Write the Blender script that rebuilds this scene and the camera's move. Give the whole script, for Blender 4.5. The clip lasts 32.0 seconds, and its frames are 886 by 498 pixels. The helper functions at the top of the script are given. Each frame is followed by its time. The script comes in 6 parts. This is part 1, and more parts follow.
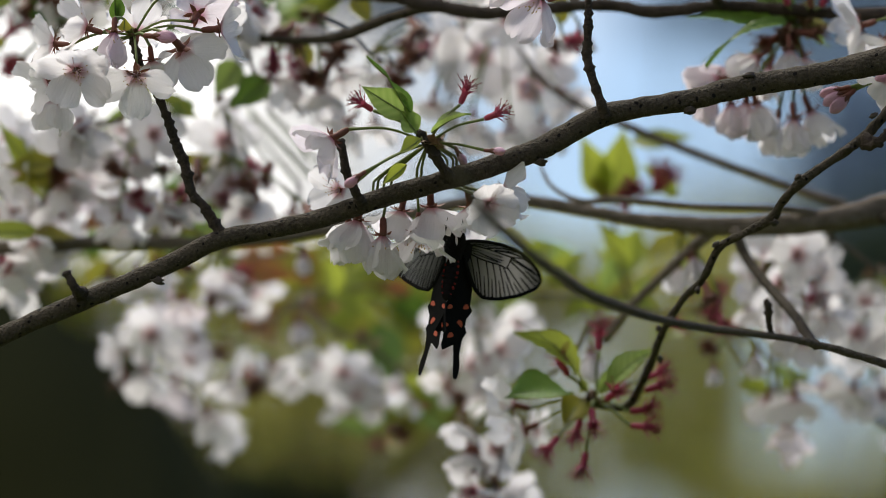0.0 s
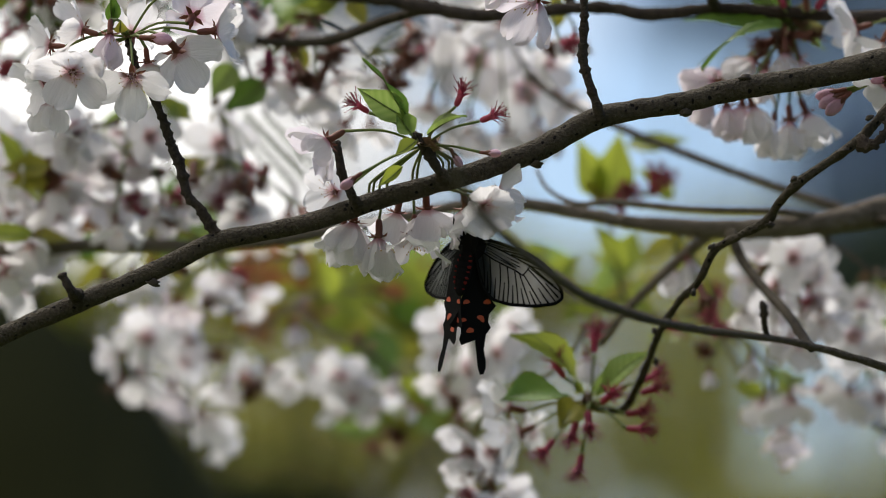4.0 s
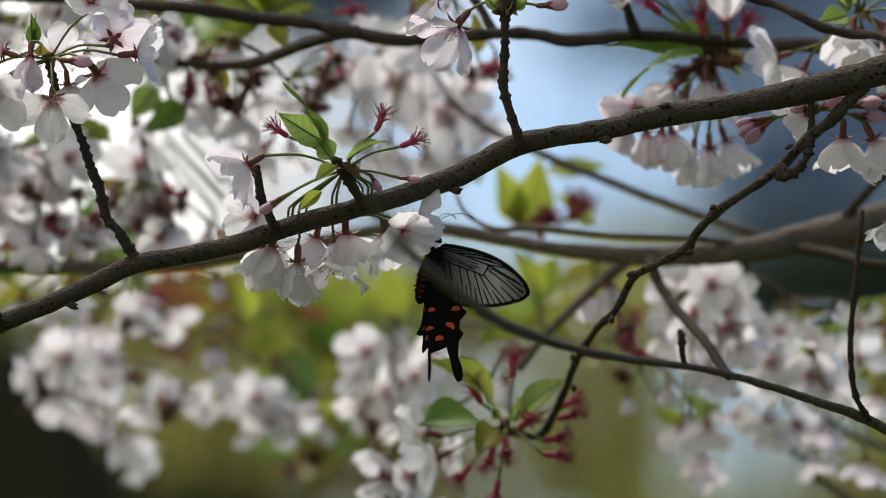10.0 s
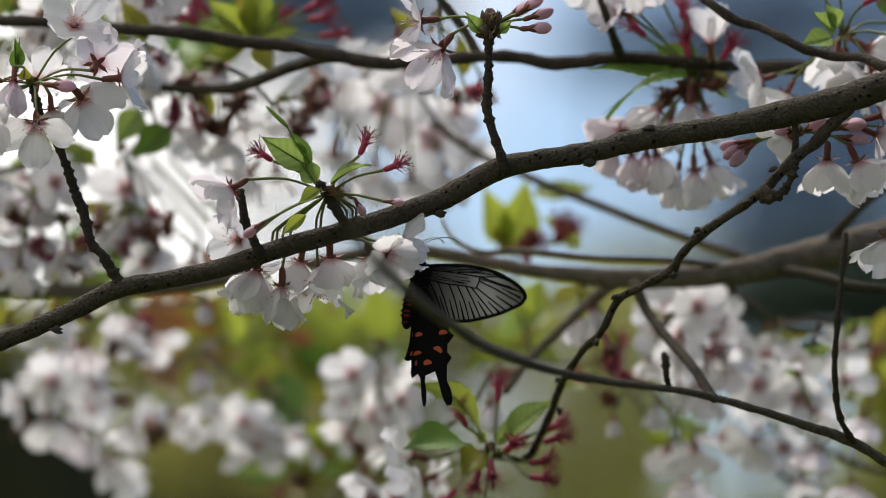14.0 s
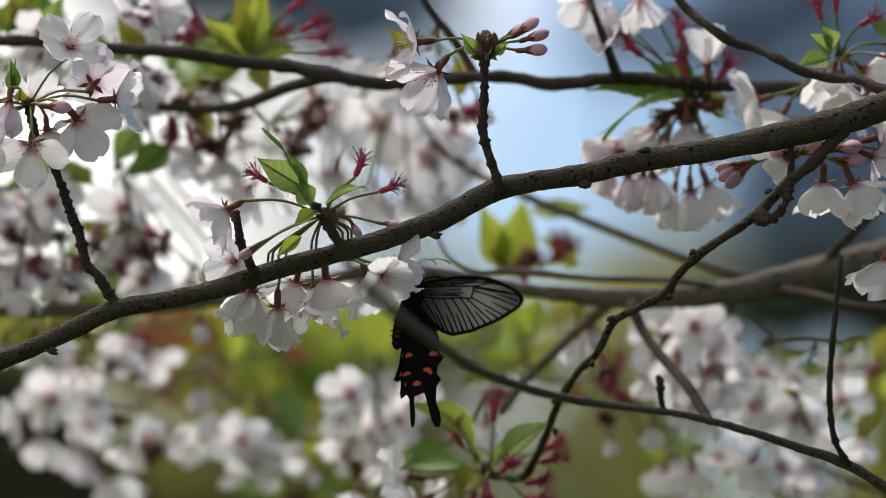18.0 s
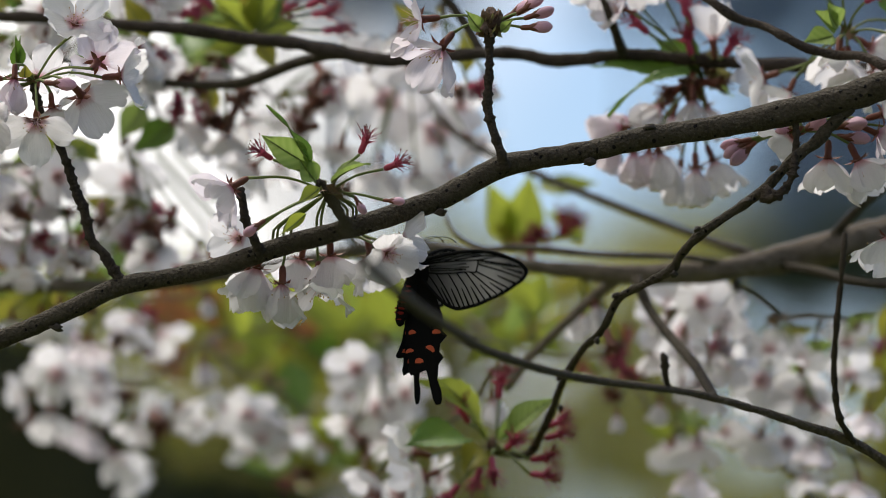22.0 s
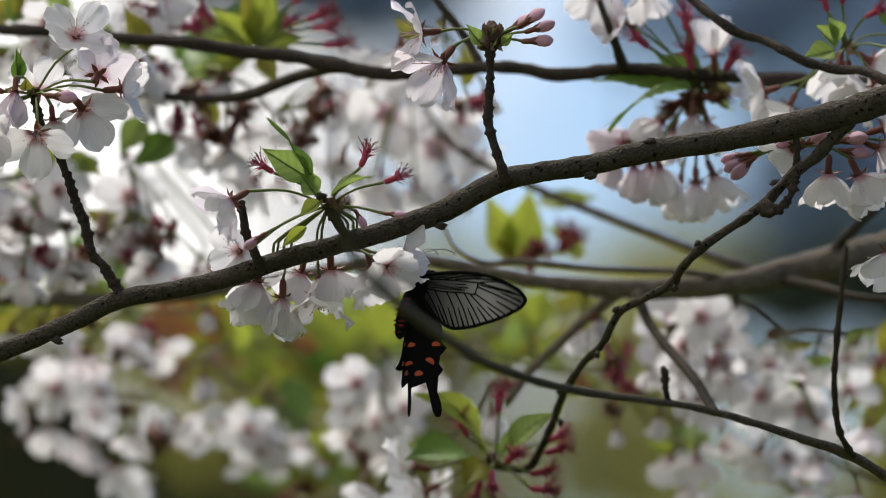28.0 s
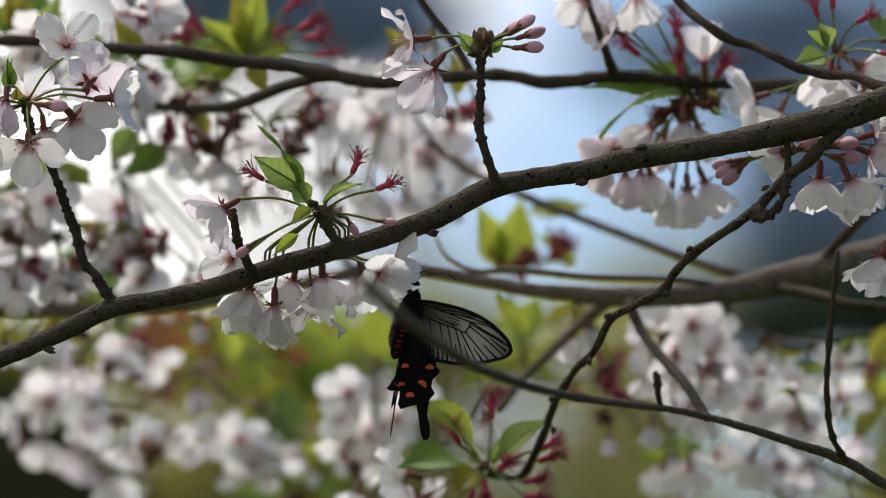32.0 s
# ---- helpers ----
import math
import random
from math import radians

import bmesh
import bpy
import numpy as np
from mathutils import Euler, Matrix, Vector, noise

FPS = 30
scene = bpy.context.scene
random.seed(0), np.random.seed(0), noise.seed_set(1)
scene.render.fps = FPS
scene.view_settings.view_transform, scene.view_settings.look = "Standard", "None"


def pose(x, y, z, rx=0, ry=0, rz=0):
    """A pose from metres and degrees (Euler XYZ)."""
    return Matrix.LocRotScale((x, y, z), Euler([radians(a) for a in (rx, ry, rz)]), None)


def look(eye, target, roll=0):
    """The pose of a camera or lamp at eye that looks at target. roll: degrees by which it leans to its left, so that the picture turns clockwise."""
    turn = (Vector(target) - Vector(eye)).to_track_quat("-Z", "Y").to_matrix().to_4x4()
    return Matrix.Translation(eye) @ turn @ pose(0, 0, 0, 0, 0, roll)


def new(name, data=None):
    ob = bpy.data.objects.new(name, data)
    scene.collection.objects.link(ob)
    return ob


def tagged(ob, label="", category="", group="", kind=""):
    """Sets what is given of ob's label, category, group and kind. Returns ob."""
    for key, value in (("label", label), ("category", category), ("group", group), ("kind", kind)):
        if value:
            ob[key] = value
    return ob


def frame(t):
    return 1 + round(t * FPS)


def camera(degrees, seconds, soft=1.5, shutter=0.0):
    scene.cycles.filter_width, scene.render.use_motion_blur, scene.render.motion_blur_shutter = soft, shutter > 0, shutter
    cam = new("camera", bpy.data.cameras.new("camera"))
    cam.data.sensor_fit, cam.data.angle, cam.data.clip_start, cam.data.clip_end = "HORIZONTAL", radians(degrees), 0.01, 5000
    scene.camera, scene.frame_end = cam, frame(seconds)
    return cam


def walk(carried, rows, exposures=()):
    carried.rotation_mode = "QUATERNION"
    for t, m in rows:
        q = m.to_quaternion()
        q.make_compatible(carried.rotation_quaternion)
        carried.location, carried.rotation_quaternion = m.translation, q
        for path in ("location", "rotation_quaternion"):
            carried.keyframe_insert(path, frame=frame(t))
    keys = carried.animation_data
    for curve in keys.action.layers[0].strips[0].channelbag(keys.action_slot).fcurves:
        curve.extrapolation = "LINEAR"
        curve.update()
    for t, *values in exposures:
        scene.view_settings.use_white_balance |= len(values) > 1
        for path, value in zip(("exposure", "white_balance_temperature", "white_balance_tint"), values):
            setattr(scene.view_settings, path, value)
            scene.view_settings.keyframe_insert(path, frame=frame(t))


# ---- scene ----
# ---- camera: a long lens held by hand, panning a little ----
cam = camera(7.0, 32.0, soft=0.6, shutter=0.4)
cam.data.dof.use_dof = True
cam.data.dof.focus_distance = 2.988
cam.data.dof.aperture_fstop = 6.1
cam.data.dof.aperture_blades = 0
EYE, TILT = 1.7, 6.0
ROWS = [
    (0, -0.0085, 0.0, -0.0043, 0.644, -0.245, 0.37),
    (0.5, -0.0085, 0.0, -0.0049, 0.636, -0.197, 0.41),
    (1, -0.0086, 0.0, -0.0056, 0.638, -0.154, 0.37),
    (1.5, -0.0087, 0.0, -0.0065, 0.637, -0.132, 0.25),
    (2, -0.0087, 0.0, -0.0075, 0.635, -0.143, 0.39),
    (2.5, -0.0087, 0.0, -0.0084, 0.635, -0.172, 0.45),
    (4.5, -0.0068, 0.0, -0.0088, 0.631, -0.136, 0.31),
    (5, -0.0069, 0.0, -0.0079, 0.615, -0.125, 0.28),
    (5.5, -0.0072, 0.0, -0.0070, 0.580, -0.052, 0.22),
    (6, -0.0075, 0.0, -0.0061, 0.536, -0.018, 0.18),
    (6.5, -0.0078, 0.0, -0.0052, 0.520, 0.017, 0.22),
    (7, -0.0081, 0.0, -0.0044, 0.514, 0.025, 0.08),
    (7.5, -0.0082, 0.0, -0.0035, 0.473, 0.016, -0.05),
    (8, -0.0081, 0.0, -0.0027, 0.190, -0.012, -0.14),
    (8.5, -0.0078, 0.0, -0.0020, 0.077, -0.026, -0.04),
    (9, -0.0074, 0.0, -0.0016, 0.050, -0.051, -0.06),
    (9.5, -0.0068, 0.0, -0.0015, 0.034, -0.069, -0.13),
    (10, -0.0062, 0.0, -0.0015, 0.013, -0.082, -0.16),
    (10.5, -0.0057, 0.0, -0.0015, 0.002, -0.103, -0.18),
    (11, -0.0051, 0.0, -0.0014, -0.013, -0.112, -0.22),
    (11.5, -0.0042, 0.0, -0.0014, -0.025, -0.087, -0.17),
    (12, -0.0030, 0.0, -0.0014, -0.029, -0.046, -0.12),
    (12.5, -0.0014, 0.0, -0.0013, -0.025, -0.008, -0.08),
    (13, 0.0003, 0.0, -0.0011, 0.006, 0.022, -0.00),
    (13.5, 0.0020, 0.0, -0.0008, 0.039, 0.055, -0.03),
    (14, 0.0035, 0.0, -0.0002, 0.074, 0.078, -0.00),
    (14.5, 0.0049, 0.0, 0.0007, 0.109, 0.092, 0.05),
    (16.5, 0.0098, 0.0, 0.0107, 0.187, 0.031, -0.24),
    (17, 0.0105, 0.0, 0.0117, 0.192, 0.033, -0.26),
    (17.5, 0.0114, 0.0, 0.0125, 0.198, 0.027, -0.20),
    (18, 0.0127, 0.0, 0.0135, 0.214, -0.013, -0.09),
    (18.5, 0.0143, 0.0, 0.0147, 0.239, -0.065, -0.09),
    (19, 0.0160, 0.0, 0.0162, 0.275, -0.121, -0.20),
    (19.5, 0.0175, 0.0, 0.0176, 0.303, -0.170, -0.16),
    (20, 0.0184, 0.0, 0.0187, 0.323, -0.223, -0.19),
    (20.5, 0.0189, 0.0, 0.0193, 0.319, -0.277, -0.18),
    (21, 0.0193, 0.0, 0.0196, 0.319, -0.299, -0.14),
    (21.5, 0.0197, 0.0, 0.0199, 0.346, -0.311, -0.07),
    (22, 0.0204, 0.0, 0.0201, 0.400, -0.321, -0.11),
    (22.5, 0.0212, 0.0, 0.0206, 0.466, -0.342, -0.15),
    (23, 0.0219, 0.0, 0.0211, 0.524, -0.358, -0.18),
    (23.5, 0.0224, 0.0, 0.0216, 0.550, -0.383, -0.17),
    (24, 0.0225, 0.0, 0.0222, 0.548, -0.387, -0.16),
    (24.5, 0.0222, 0.0, 0.0226, 0.531, -0.366, -0.09),
    (25, 0.0218, 0.0, 0.0229, 0.511, -0.347, -0.21),
    (25.5, 0.0213, 0.0, 0.0228, 0.493, -0.339, -0.31),
    (27.5, 0.0188, 0.0, 0.0165, 0.393, -0.151, -0.16),
    (28, 0.0185, 0.0, 0.0153, 0.367, -0.122, -0.22),
    (28.5, 0.0183, 0.0, 0.0143, 0.328, -0.091, -0.18),
    (29, 0.0180, 0.0, 0.0133, 0.278, -0.057, -0.23),
    (29.5, 0.0178, 0.0, 0.0121, 0.245, -0.015, -0.12),
    (30, 0.0176, 0.0, 0.0106, 0.228, 0.037, 0.00),
    (30.5, 0.0175, 0.0, 0.0088, 0.219, 0.091, 0.10),
    (31, 0.0173, 0.0, 0.0068, 0.231, 0.134, 0.13),
    (31.5, 0.0173, 0.0, 0.0049, 0.256, 0.160, 0.05),
    (32, 0.0172, 0.0, 0.0034, 0.276, 0.161, 0.08),
]
walk(cam, [(t, pose(0, 0, EYE, TILT) @ pose(x, y, z, 90 + pitch, roll, yaw)) for t, x, y, z, yaw, pitch, roll in ROWS],
     exposures=[(0.0, 0.02), (32.0, 0.02)])

# ---- world and sun: bright sky with thin cloud, soft sun from high behind the branches ----
SUN_EL, SUN_AZ = 63.0, -25.0
world = bpy.data.worlds.new("sky")
scene.world = world
world.use_nodes = True
wn, wl = world.node_tree.nodes, world.node_tree.links
wn.clear()
w_out, w_bg, w_sky = wn.new("ShaderNodeOutputWorld"), wn.new("ShaderNodeBackground"), wn.new("ShaderNodeTexSky")
w_sky.sky_type, w_sky.sun_disc = "NISHITA", False
w_sky.sun_elevation, w_sky.sun_rotation = radians(SUN_EL), radians(SUN_AZ)
w_sky.dust_density, w_sky.air_density, w_sky.ozone_density = 0.35, 1.2, 5.0
w_tex, w_sep, w_noise, w_add, w_ramp, w_mix = (wn.new(n) for n in ("ShaderNodeTexCoord", "ShaderNodeSeparateXYZ", "ShaderNodeTexNoise", "ShaderNodeMath", "ShaderNodeValToRGB", "ShaderNodeMixRGB"))
w_noise.inputs["Scale"].default_value, w_noise.inputs["Detail"].default_value = 22.0, 4.0
w_add.operation = "MULTIPLY_ADD"
w_add.inputs[1].default_value = 0.10
w_ramp.color_ramp.elements[0].position, w_ramp.color_ramp.elements[0].color = 0.034, (1, 1, 1, 1)
w_ramp.color_ramp.elements[1].position, w_ramp.color_ramp.elements[1].color = 0.061, (0, 0, 0, 1)
w_mix.inputs["Color2"].default_value = (9.9, 9.7, 9.5, 1)      # a bank of white cloud over the western half of the sky
wl.new(w_tex.outputs["Generated"], w_noise.inputs["Vector"])
wl.new(w_tex.outputs["Generated"], w_sep.inputs["Vector"])
wl.new(w_noise.outputs["Fac"], w_add.inputs[0])
wl.new(w_sep.outputs["X"], w_add.inputs[2])
wl.new(w_add.outputs["Value"], w_ramp.inputs["Fac"])
wl.new(w_ramp.outputs["Color"], w_mix.inputs["Fac"])
w_tint = wn.new("ShaderNodeMixRGB")
w_tint.blend_type = "MULTIPLY"
w_tint.inputs["Fac"].default_value, w_tint.inputs["Color2"].default_value = 1.0, (0.90, 0.89, 1.0, 1)
wl.new(w_sky.outputs["Color"], w_tint.inputs["Color1"])
wl.new(w_tint.outputs["Color"], w_mix.inputs["Color1"])
wl.new(w_mix.outputs["Color"], w_bg.inputs["Color"])
wl.new(w_bg.outputs["Background"], w_out.inputs["Surface"])
w_bg.inputs["Strength"].default_value = 0.125
sun = new("sun", bpy.data.lights.new("sun", "SUN"))
sun.data.energy, sun.data.angle, sun.data.color = 3.2, radians(16), (1.0, 0.95, 0.85)
sun.matrix_world = look((30 * math.cos(radians(SUN_EL)) * math.sin(radians(SUN_AZ)), 30 * math.cos(radians(SUN_EL)) * math.cos(radians(SUN_AZ)), 30 * math.sin(radians(SUN_EL))), (0, 0, 0))


# ---- materials ----
def material(name, colour, rough=0.6, vary=0.25, scale=200.0, bump=0.3, bump_scale=None, translucent=0.0, other=None, coord="Object", stretch=(1, 1, 1), spec=0.5, sharp=0.0, relief=0.001):
    """Base colour that wanders between two tones at two sizes, fine relief, and light let through where the thing is thin."""
    m = bpy.data.materials.new(name)
    m.use_nodes = True
    n, l = m.node_tree.nodes, m.node_tree.links
    b = n["Principled BSDF"]
    b.inputs["Roughness"].default_value = rough
    b.inputs["Specular IOR Level"].default_value = spec
    tc, mp, n1, n2, mix, mix2 = (n.new(k) for k in ("ShaderNodeTexCoord", "ShaderNodeMapping", "ShaderNodeTexNoise", "ShaderNodeTexNoise", "ShaderNodeMixRGB", "ShaderNodeMixRGB"))
    mp.inputs["Scale"].default_value = stretch
    n1.inputs["Scale"].default_value, n1.inputs["Detail"].default_value = scale, 5
    n2.inputs["Scale"].default_value, n2.inputs["Detail"].default_value = scale * 0.13, 3
    low = other or tuple(c * (1 - vary) for c in colour)
    mix.inputs["Color1"].default_value, mix.inputs["Color2"].default_value = (*low, 1), (*colour, 1)
    mix2.inputs["Color2"].default_value = (*[min(1, c * (1 + vary)) for c in colour], 1)
    l.new(tc.outputs[coord], mp.inputs["Vector"])
    for k in (n1, n2):
        l.new(mp.outputs["Vector"], k.inputs["Vector"])
    if sharp:
        rp = n.new("ShaderNodeValToRGB")
        rp.color_ramp.elements[0].position, rp.color_ramp.elements[1].position = 0.5 - 0.5 * (1 - sharp), 0.5 + 0.5 * (1 - sharp)
        l.new(n1.outputs["Fac"], rp.inputs["Fac"])
        l.new(rp.outputs["Color"], mix.inputs["Fac"])
    else:
        l.new(n1.outputs["Fac"], mix.inputs["Fac"])
    l.new(n2.outputs["Fac"], mix2.inputs["Fac"])
    l.new(mix.outputs["Color"], mix2.inputs["Color1"])
    l.new(mix2.outputs["Color"], b.inputs["Base Color"])
    if bump:
        bp, n3 = n.new("ShaderNodeBump"), n.new("ShaderNodeTexNoise")
        n3.inputs["Scale"].default_value, n3.inputs["Detail"].default_value = bump_scale or scale * 1.7, 6
        l.new(mp.outputs["Vector"], n3.inputs["Vector"])
        bp.inputs["Strength"].default_value, bp.inputs["Distance"].default_value = bump, relief
        l.new(n3.outputs["Fac"], bp.inputs["Height"])
        l.new(bp.outputs["Normal"], b.inputs["Normal"])
    if translucent:
        tr, ms = n.new("ShaderNodeBsdfTranslucent"), n.new("ShaderNodeMixShader")
        l.new(mix2.outputs["Color"], tr.inputs["Color"])
        ms.inputs["Fac"].default_value = translucent
        l.new(b.outputs["BSDF"], ms.inputs[1])
        l.new(tr.outputs["BSDF"], ms.inputs[2])
        l.new(ms.outputs["Shader"], n["Material Output"].inputs["Surface"])
    return m


def petal_material(name, white, blush):
    """White petal, veined along its length, blushing at its foot; local y runs from foot to tip (0 to 1)."""
    m = material(name, white, rough=0.55, vary=0.04, scale=3.0, sharp=0.4, other=tuple(0.90 * c for c in white), bump=0.45, bump_scale=2.6, translucent=0.64, stretch=(11, 0.8, 1), spec=0.3)
    n, l = m.node_tree.nodes, m.node_tree.links
    b = n["Principled BSDF"]
    src = b.inputs["Base Color"].links[0].from_socket
    tc, sep, ramp, mix = (n.new(k) for k in ("ShaderNodeTexCoord", "ShaderNodeSeparateXYZ", "ShaderNodeValToRGB", "ShaderNodeMixRGB"))
    l.new(tc.outputs["Object"], sep.inputs["Vector"])
    l.new(sep.outputs["Y"], ramp.inputs["Fac"])
    ramp.color_ramp.elements[0].position, ramp.color_ramp.elements[0].color = 0.02, (1, 1, 1, 1)
    ramp.color_ramp.elements[1].position, ramp.color_ramp.elements[1].color = 0.24, (0, 0, 0, 1)
    mix.inputs["Color2"].default_value = (*blush, 1)
    l.new(ramp.outputs["Color"], mix.inputs["Fac"])
    l.new(src, mix.inputs["Color1"])
    l.new(mix.outputs["Color"], b.inputs["Base Color"])
    for k in n:
        if k.bl_idname == "ShaderNodeBsdfTranslucent":
            l.new(mix.outputs["Color"], k.inputs["Color"])
        if k.bl_idname == "ShaderNodeBump":
            k.inputs["Distance"].default_value = 0.05
    return m


def speckle(m, colour, scale, size):
    """Small dark spots, the pores of the bark, over a material's colour."""
    n, l = m.node_tree.nodes, m.node_tree.links
    b = n["Principled BSDF"]
    src = b.inputs["Base Color"].links[0].from_socket
    tc, vo, rp, mix = (n.new(k) for k in ("ShaderNodeTexCoord", "ShaderNodeTexVoronoi", "ShaderNodeValToRGB", "ShaderNodeMixRGB"))
    vo.inputs["Scale"].default_value = scale
    rp.color_ramp.elements[0].position, rp.color_ramp.elements[0].color = size, (1, 1, 1, 1)
    rp.color_ramp.elements[1].position, rp.color_ramp.elements[1].color = size + 0.08, (0, 0, 0, 1)
    mix.inputs["Color2"].default_value = (*colour, 1)
    warp, add = n.new("ShaderNodeTexNoise"), n.new("ShaderNodeMixRGB")
    warp.inputs["Scale"].default_value = scale * 2
    add.blend_type, add.inputs["Fac"].default_value = "ADD", 0.0022
    l.new(tc.outputs["Object"], warp.inputs["Vector"])
    l.new(tc.outputs["Object"], add.inputs["Color1"])
    l.new(warp.outputs["Color"], add.inputs["Color2"])
    l.new(add.outputs["Color"], vo.inputs["Vector"])
    l.new(vo.outputs["Distance"], rp.inputs["Fac"])
    l.new(rp.outputs["Color"], mix.inputs["Fac"])
    l.new(src, mix.inputs["Color1"])
    l.new(mix.outputs["Color"], b.inputs["Base Color"])
    return m


BARK = speckle(material("bark", (0.068, 0.056, 0.040), rough=0.75, vary=0.35, scale=620, bump=1.0, bump_scale=800, other=(0.010, 0.008, 0.006), spec=0.12, sharp=0.72, relief=0.0020), (0.006, 0.005, 0.005), 240, 0.15)
speckle(BARK, (0.15, 0.14, 0.10), 640, 0.08)      # pale flecks of lichen
BARK_TWIG = material("twig_bark", (0.060, 0.047, 0.036), rough=0.8, vary=0.4, scale=600, bump=1.0, bump_scale=900, other=(0.010, 0.008, 0.007), spec=0.12, sharp=0.7, relief=0.002)
BARK_GREY = material("grey_twig_bark", (0.110, 0.090, 0.068), rough=0.85, vary=0.4, scale=500, bump=1.0, bump_scale=800, other=(0.022, 0.017, 0.013), spec=0.12, sharp=0.65, relief=0.002)
BARK_OLD = material("old_bark", (0.155, 0.130, 0.104), rough=0.9, vary=0.4, scale=150, bump=1.0, other=(0.030, 0.024, 0.017), spec=0.12, sharp=0.6, relief=0.003)
SCAR_BARK = material("scar_bark", (0.052, 0.041, 0.031), rough=0.9, vary=0.35, scale=2.5, bump=0, other=(0.025, 0.020, 0.016), sharp=0.6)
DOT = material("lenticel", (0.024, 0.019, 0.016), rough=0.9, vary=0.4, scale=900, bump=0.5)
CORK = material("corky_bark", (0.13, 0.075, 0.05), rough=0.95, vary=0.4, scale=900, bump=1.0, other=(0.020, 0.016, 0.013), sharp=0.7, relief=0.002)
PETAL = petal_material("petal_white", (0.89, 0.865, 0.88), (0.58, 0.25, 0.28))
PETAL_PINK = petal_material("petal_blush", (0.87, 0.80, 0.845), (0.55, 0.20, 0.30))
CALYX = material("calyx_red_brown", (0.165, 0.045, 0.030), vary=0.4, scale=2.2, bump=0.2, translucent=0.2, other=(0.11, 0.085, 0.03), sharp=0.45)
CRIMSON = material("calyx_crimson", (0.38, 0.055, 0.10), vary=0.35, scale=4, bump=0.2, translucent=0.35)
BUD_PINK = material("bud_pink", (0.72, 0.50, 0.58), rough=0.6, vary=0.12, scale=4, bump=0.3, translucent=0.35, other=(0.50, 0.20, 0.31), stretch=(4, 4, 1), sharp=0.3)
STEM = material("pedicel_green", (0.16, 0.20, 0.055), vary=0.3, scale=120, bump=0.1, translucent=0.15)
STAMEN = material("stamen_filament", (0.80, 0.60, 0.60), vary=0.3, scale=4, bump=0, translucent=0.3)
ANTHER = material("anther_yellow", (0.50, 0.35, 0.12), vary=0.3, scale=8, bump=0)
LEAF = material("leaf_fresh_green", (0.19, 0.30, 0.045), rough=0.4, vary=0.3, scale=160, bump=0.3, translucent=0.5)
LEAF_PALE = material("leaf_yellow_green", (0.33, 0.38, 0.05), rough=0.4, vary=0.25, scale=140, bump=0.3, translucent=0.6)
LEAF_DARK = material("leaf_deep_green", (0.095, 0.19, 0.018), rough=0.5, vary=0.3, scale=160, bump=0.3, translucent=0.4)
LEAF_OLIVE = material("leaf_olive_bronze", (0.34, 0.34, 0.04), rough=0.4, vary=0.3, scale=130, bump=0.3, translucent=0.5, other=(0.20, 0.11, 0.03))


def veined(m, spacing, colour):
    """Paler side veins that run slantwise from the midrib to the edge."""
    n, l = m.node_tree.nodes, m.node_tree.links
    b = n["Principled BSDF"]
    src = b.inputs["Base Color"].links[0].from_socket
    tc, sep, ab, ma, sn, rp, mix = (n.new(k) for k in ("ShaderNodeTexCoord", "ShaderNodeSeparateXYZ", "ShaderNodeMath", "ShaderNodeMath", "ShaderNodeMath", "ShaderNodeValToRGB", "ShaderNodeMixRGB"))
    ab.operation, ma.operation, sn.operation = "ABSOLUTE", "MULTIPLY_ADD", "PINGPONG"
    ma.inputs[1].default_value, sn.inputs[1].default_value = -0.9, spacing
    rp.color_ramp.elements[0].position, rp.color_ramp.elements[0].color = 0.0, (0.8, 0.8, 0.8, 1)
    rp.color_ramp.elements[1].position, rp.color_ramp.elements[1].color = spacing * 0.28, (0, 0, 0, 1)
    mix.inputs["Color2"].default_value = (*colour, 1)
    l.new(tc.outputs["Object"], sep.inputs["Vector"])
    l.new(sep.outputs["X"], ab.inputs[0])
    l.new(ab.outputs["Value"], ma.inputs[0])
    l.new(sep.outputs["Y"], ma.inputs[2])
    l.new(ma.outputs["Value"], sn.inputs[0])
    l.new(sn.outputs["Value"], rp.inputs["Fac"])
    l.new(rp.outputs["Color"], mix.inputs["Fac"])
    l.new(src, mix.inputs["Color1"])
    for k in list(src.links):
        if k.to_node != mix:
            l.new(mix.outputs["Color"], k.to_socket)


def base_dark(m, near, far, colour):
    """Dark scales that thin out from a wing's base towards its tip, along local x."""
    n, l = m.node_tree.nodes, m.node_tree.links
    b = n["Principled BSDF"]
    src = b.inputs["Base Color"].links[0].from_socket
    tc, sep, mr, mix = (n.new(k) for k in ("ShaderNodeTexCoord", "ShaderNodeSeparateXYZ", "ShaderNodeMapRange", "ShaderNodeMixRGB"))
    mr.inputs["From Min"].default_value, mr.inputs["From Max"].default_value = near, far
    mr.inputs["To Min"].default_value, mr.inputs["To Max"].default_value = 0.9, 0.0
    mix.inputs["Color2"].default_value = (*colour, 1)
    l.new(tc.outputs["Object"], sep.inputs["Vector"])
    l.new(sep.outputs["X"], mr.inputs["Value"])
    l.new(mr.outputs["Result"], mix.inputs["Fac"])
    l.new(src, mix.inputs["Color1"])
    for k in list(src.links):
        if k.to_node != mix:
            l.new(mix.outputs["Color"], k.to_socket)


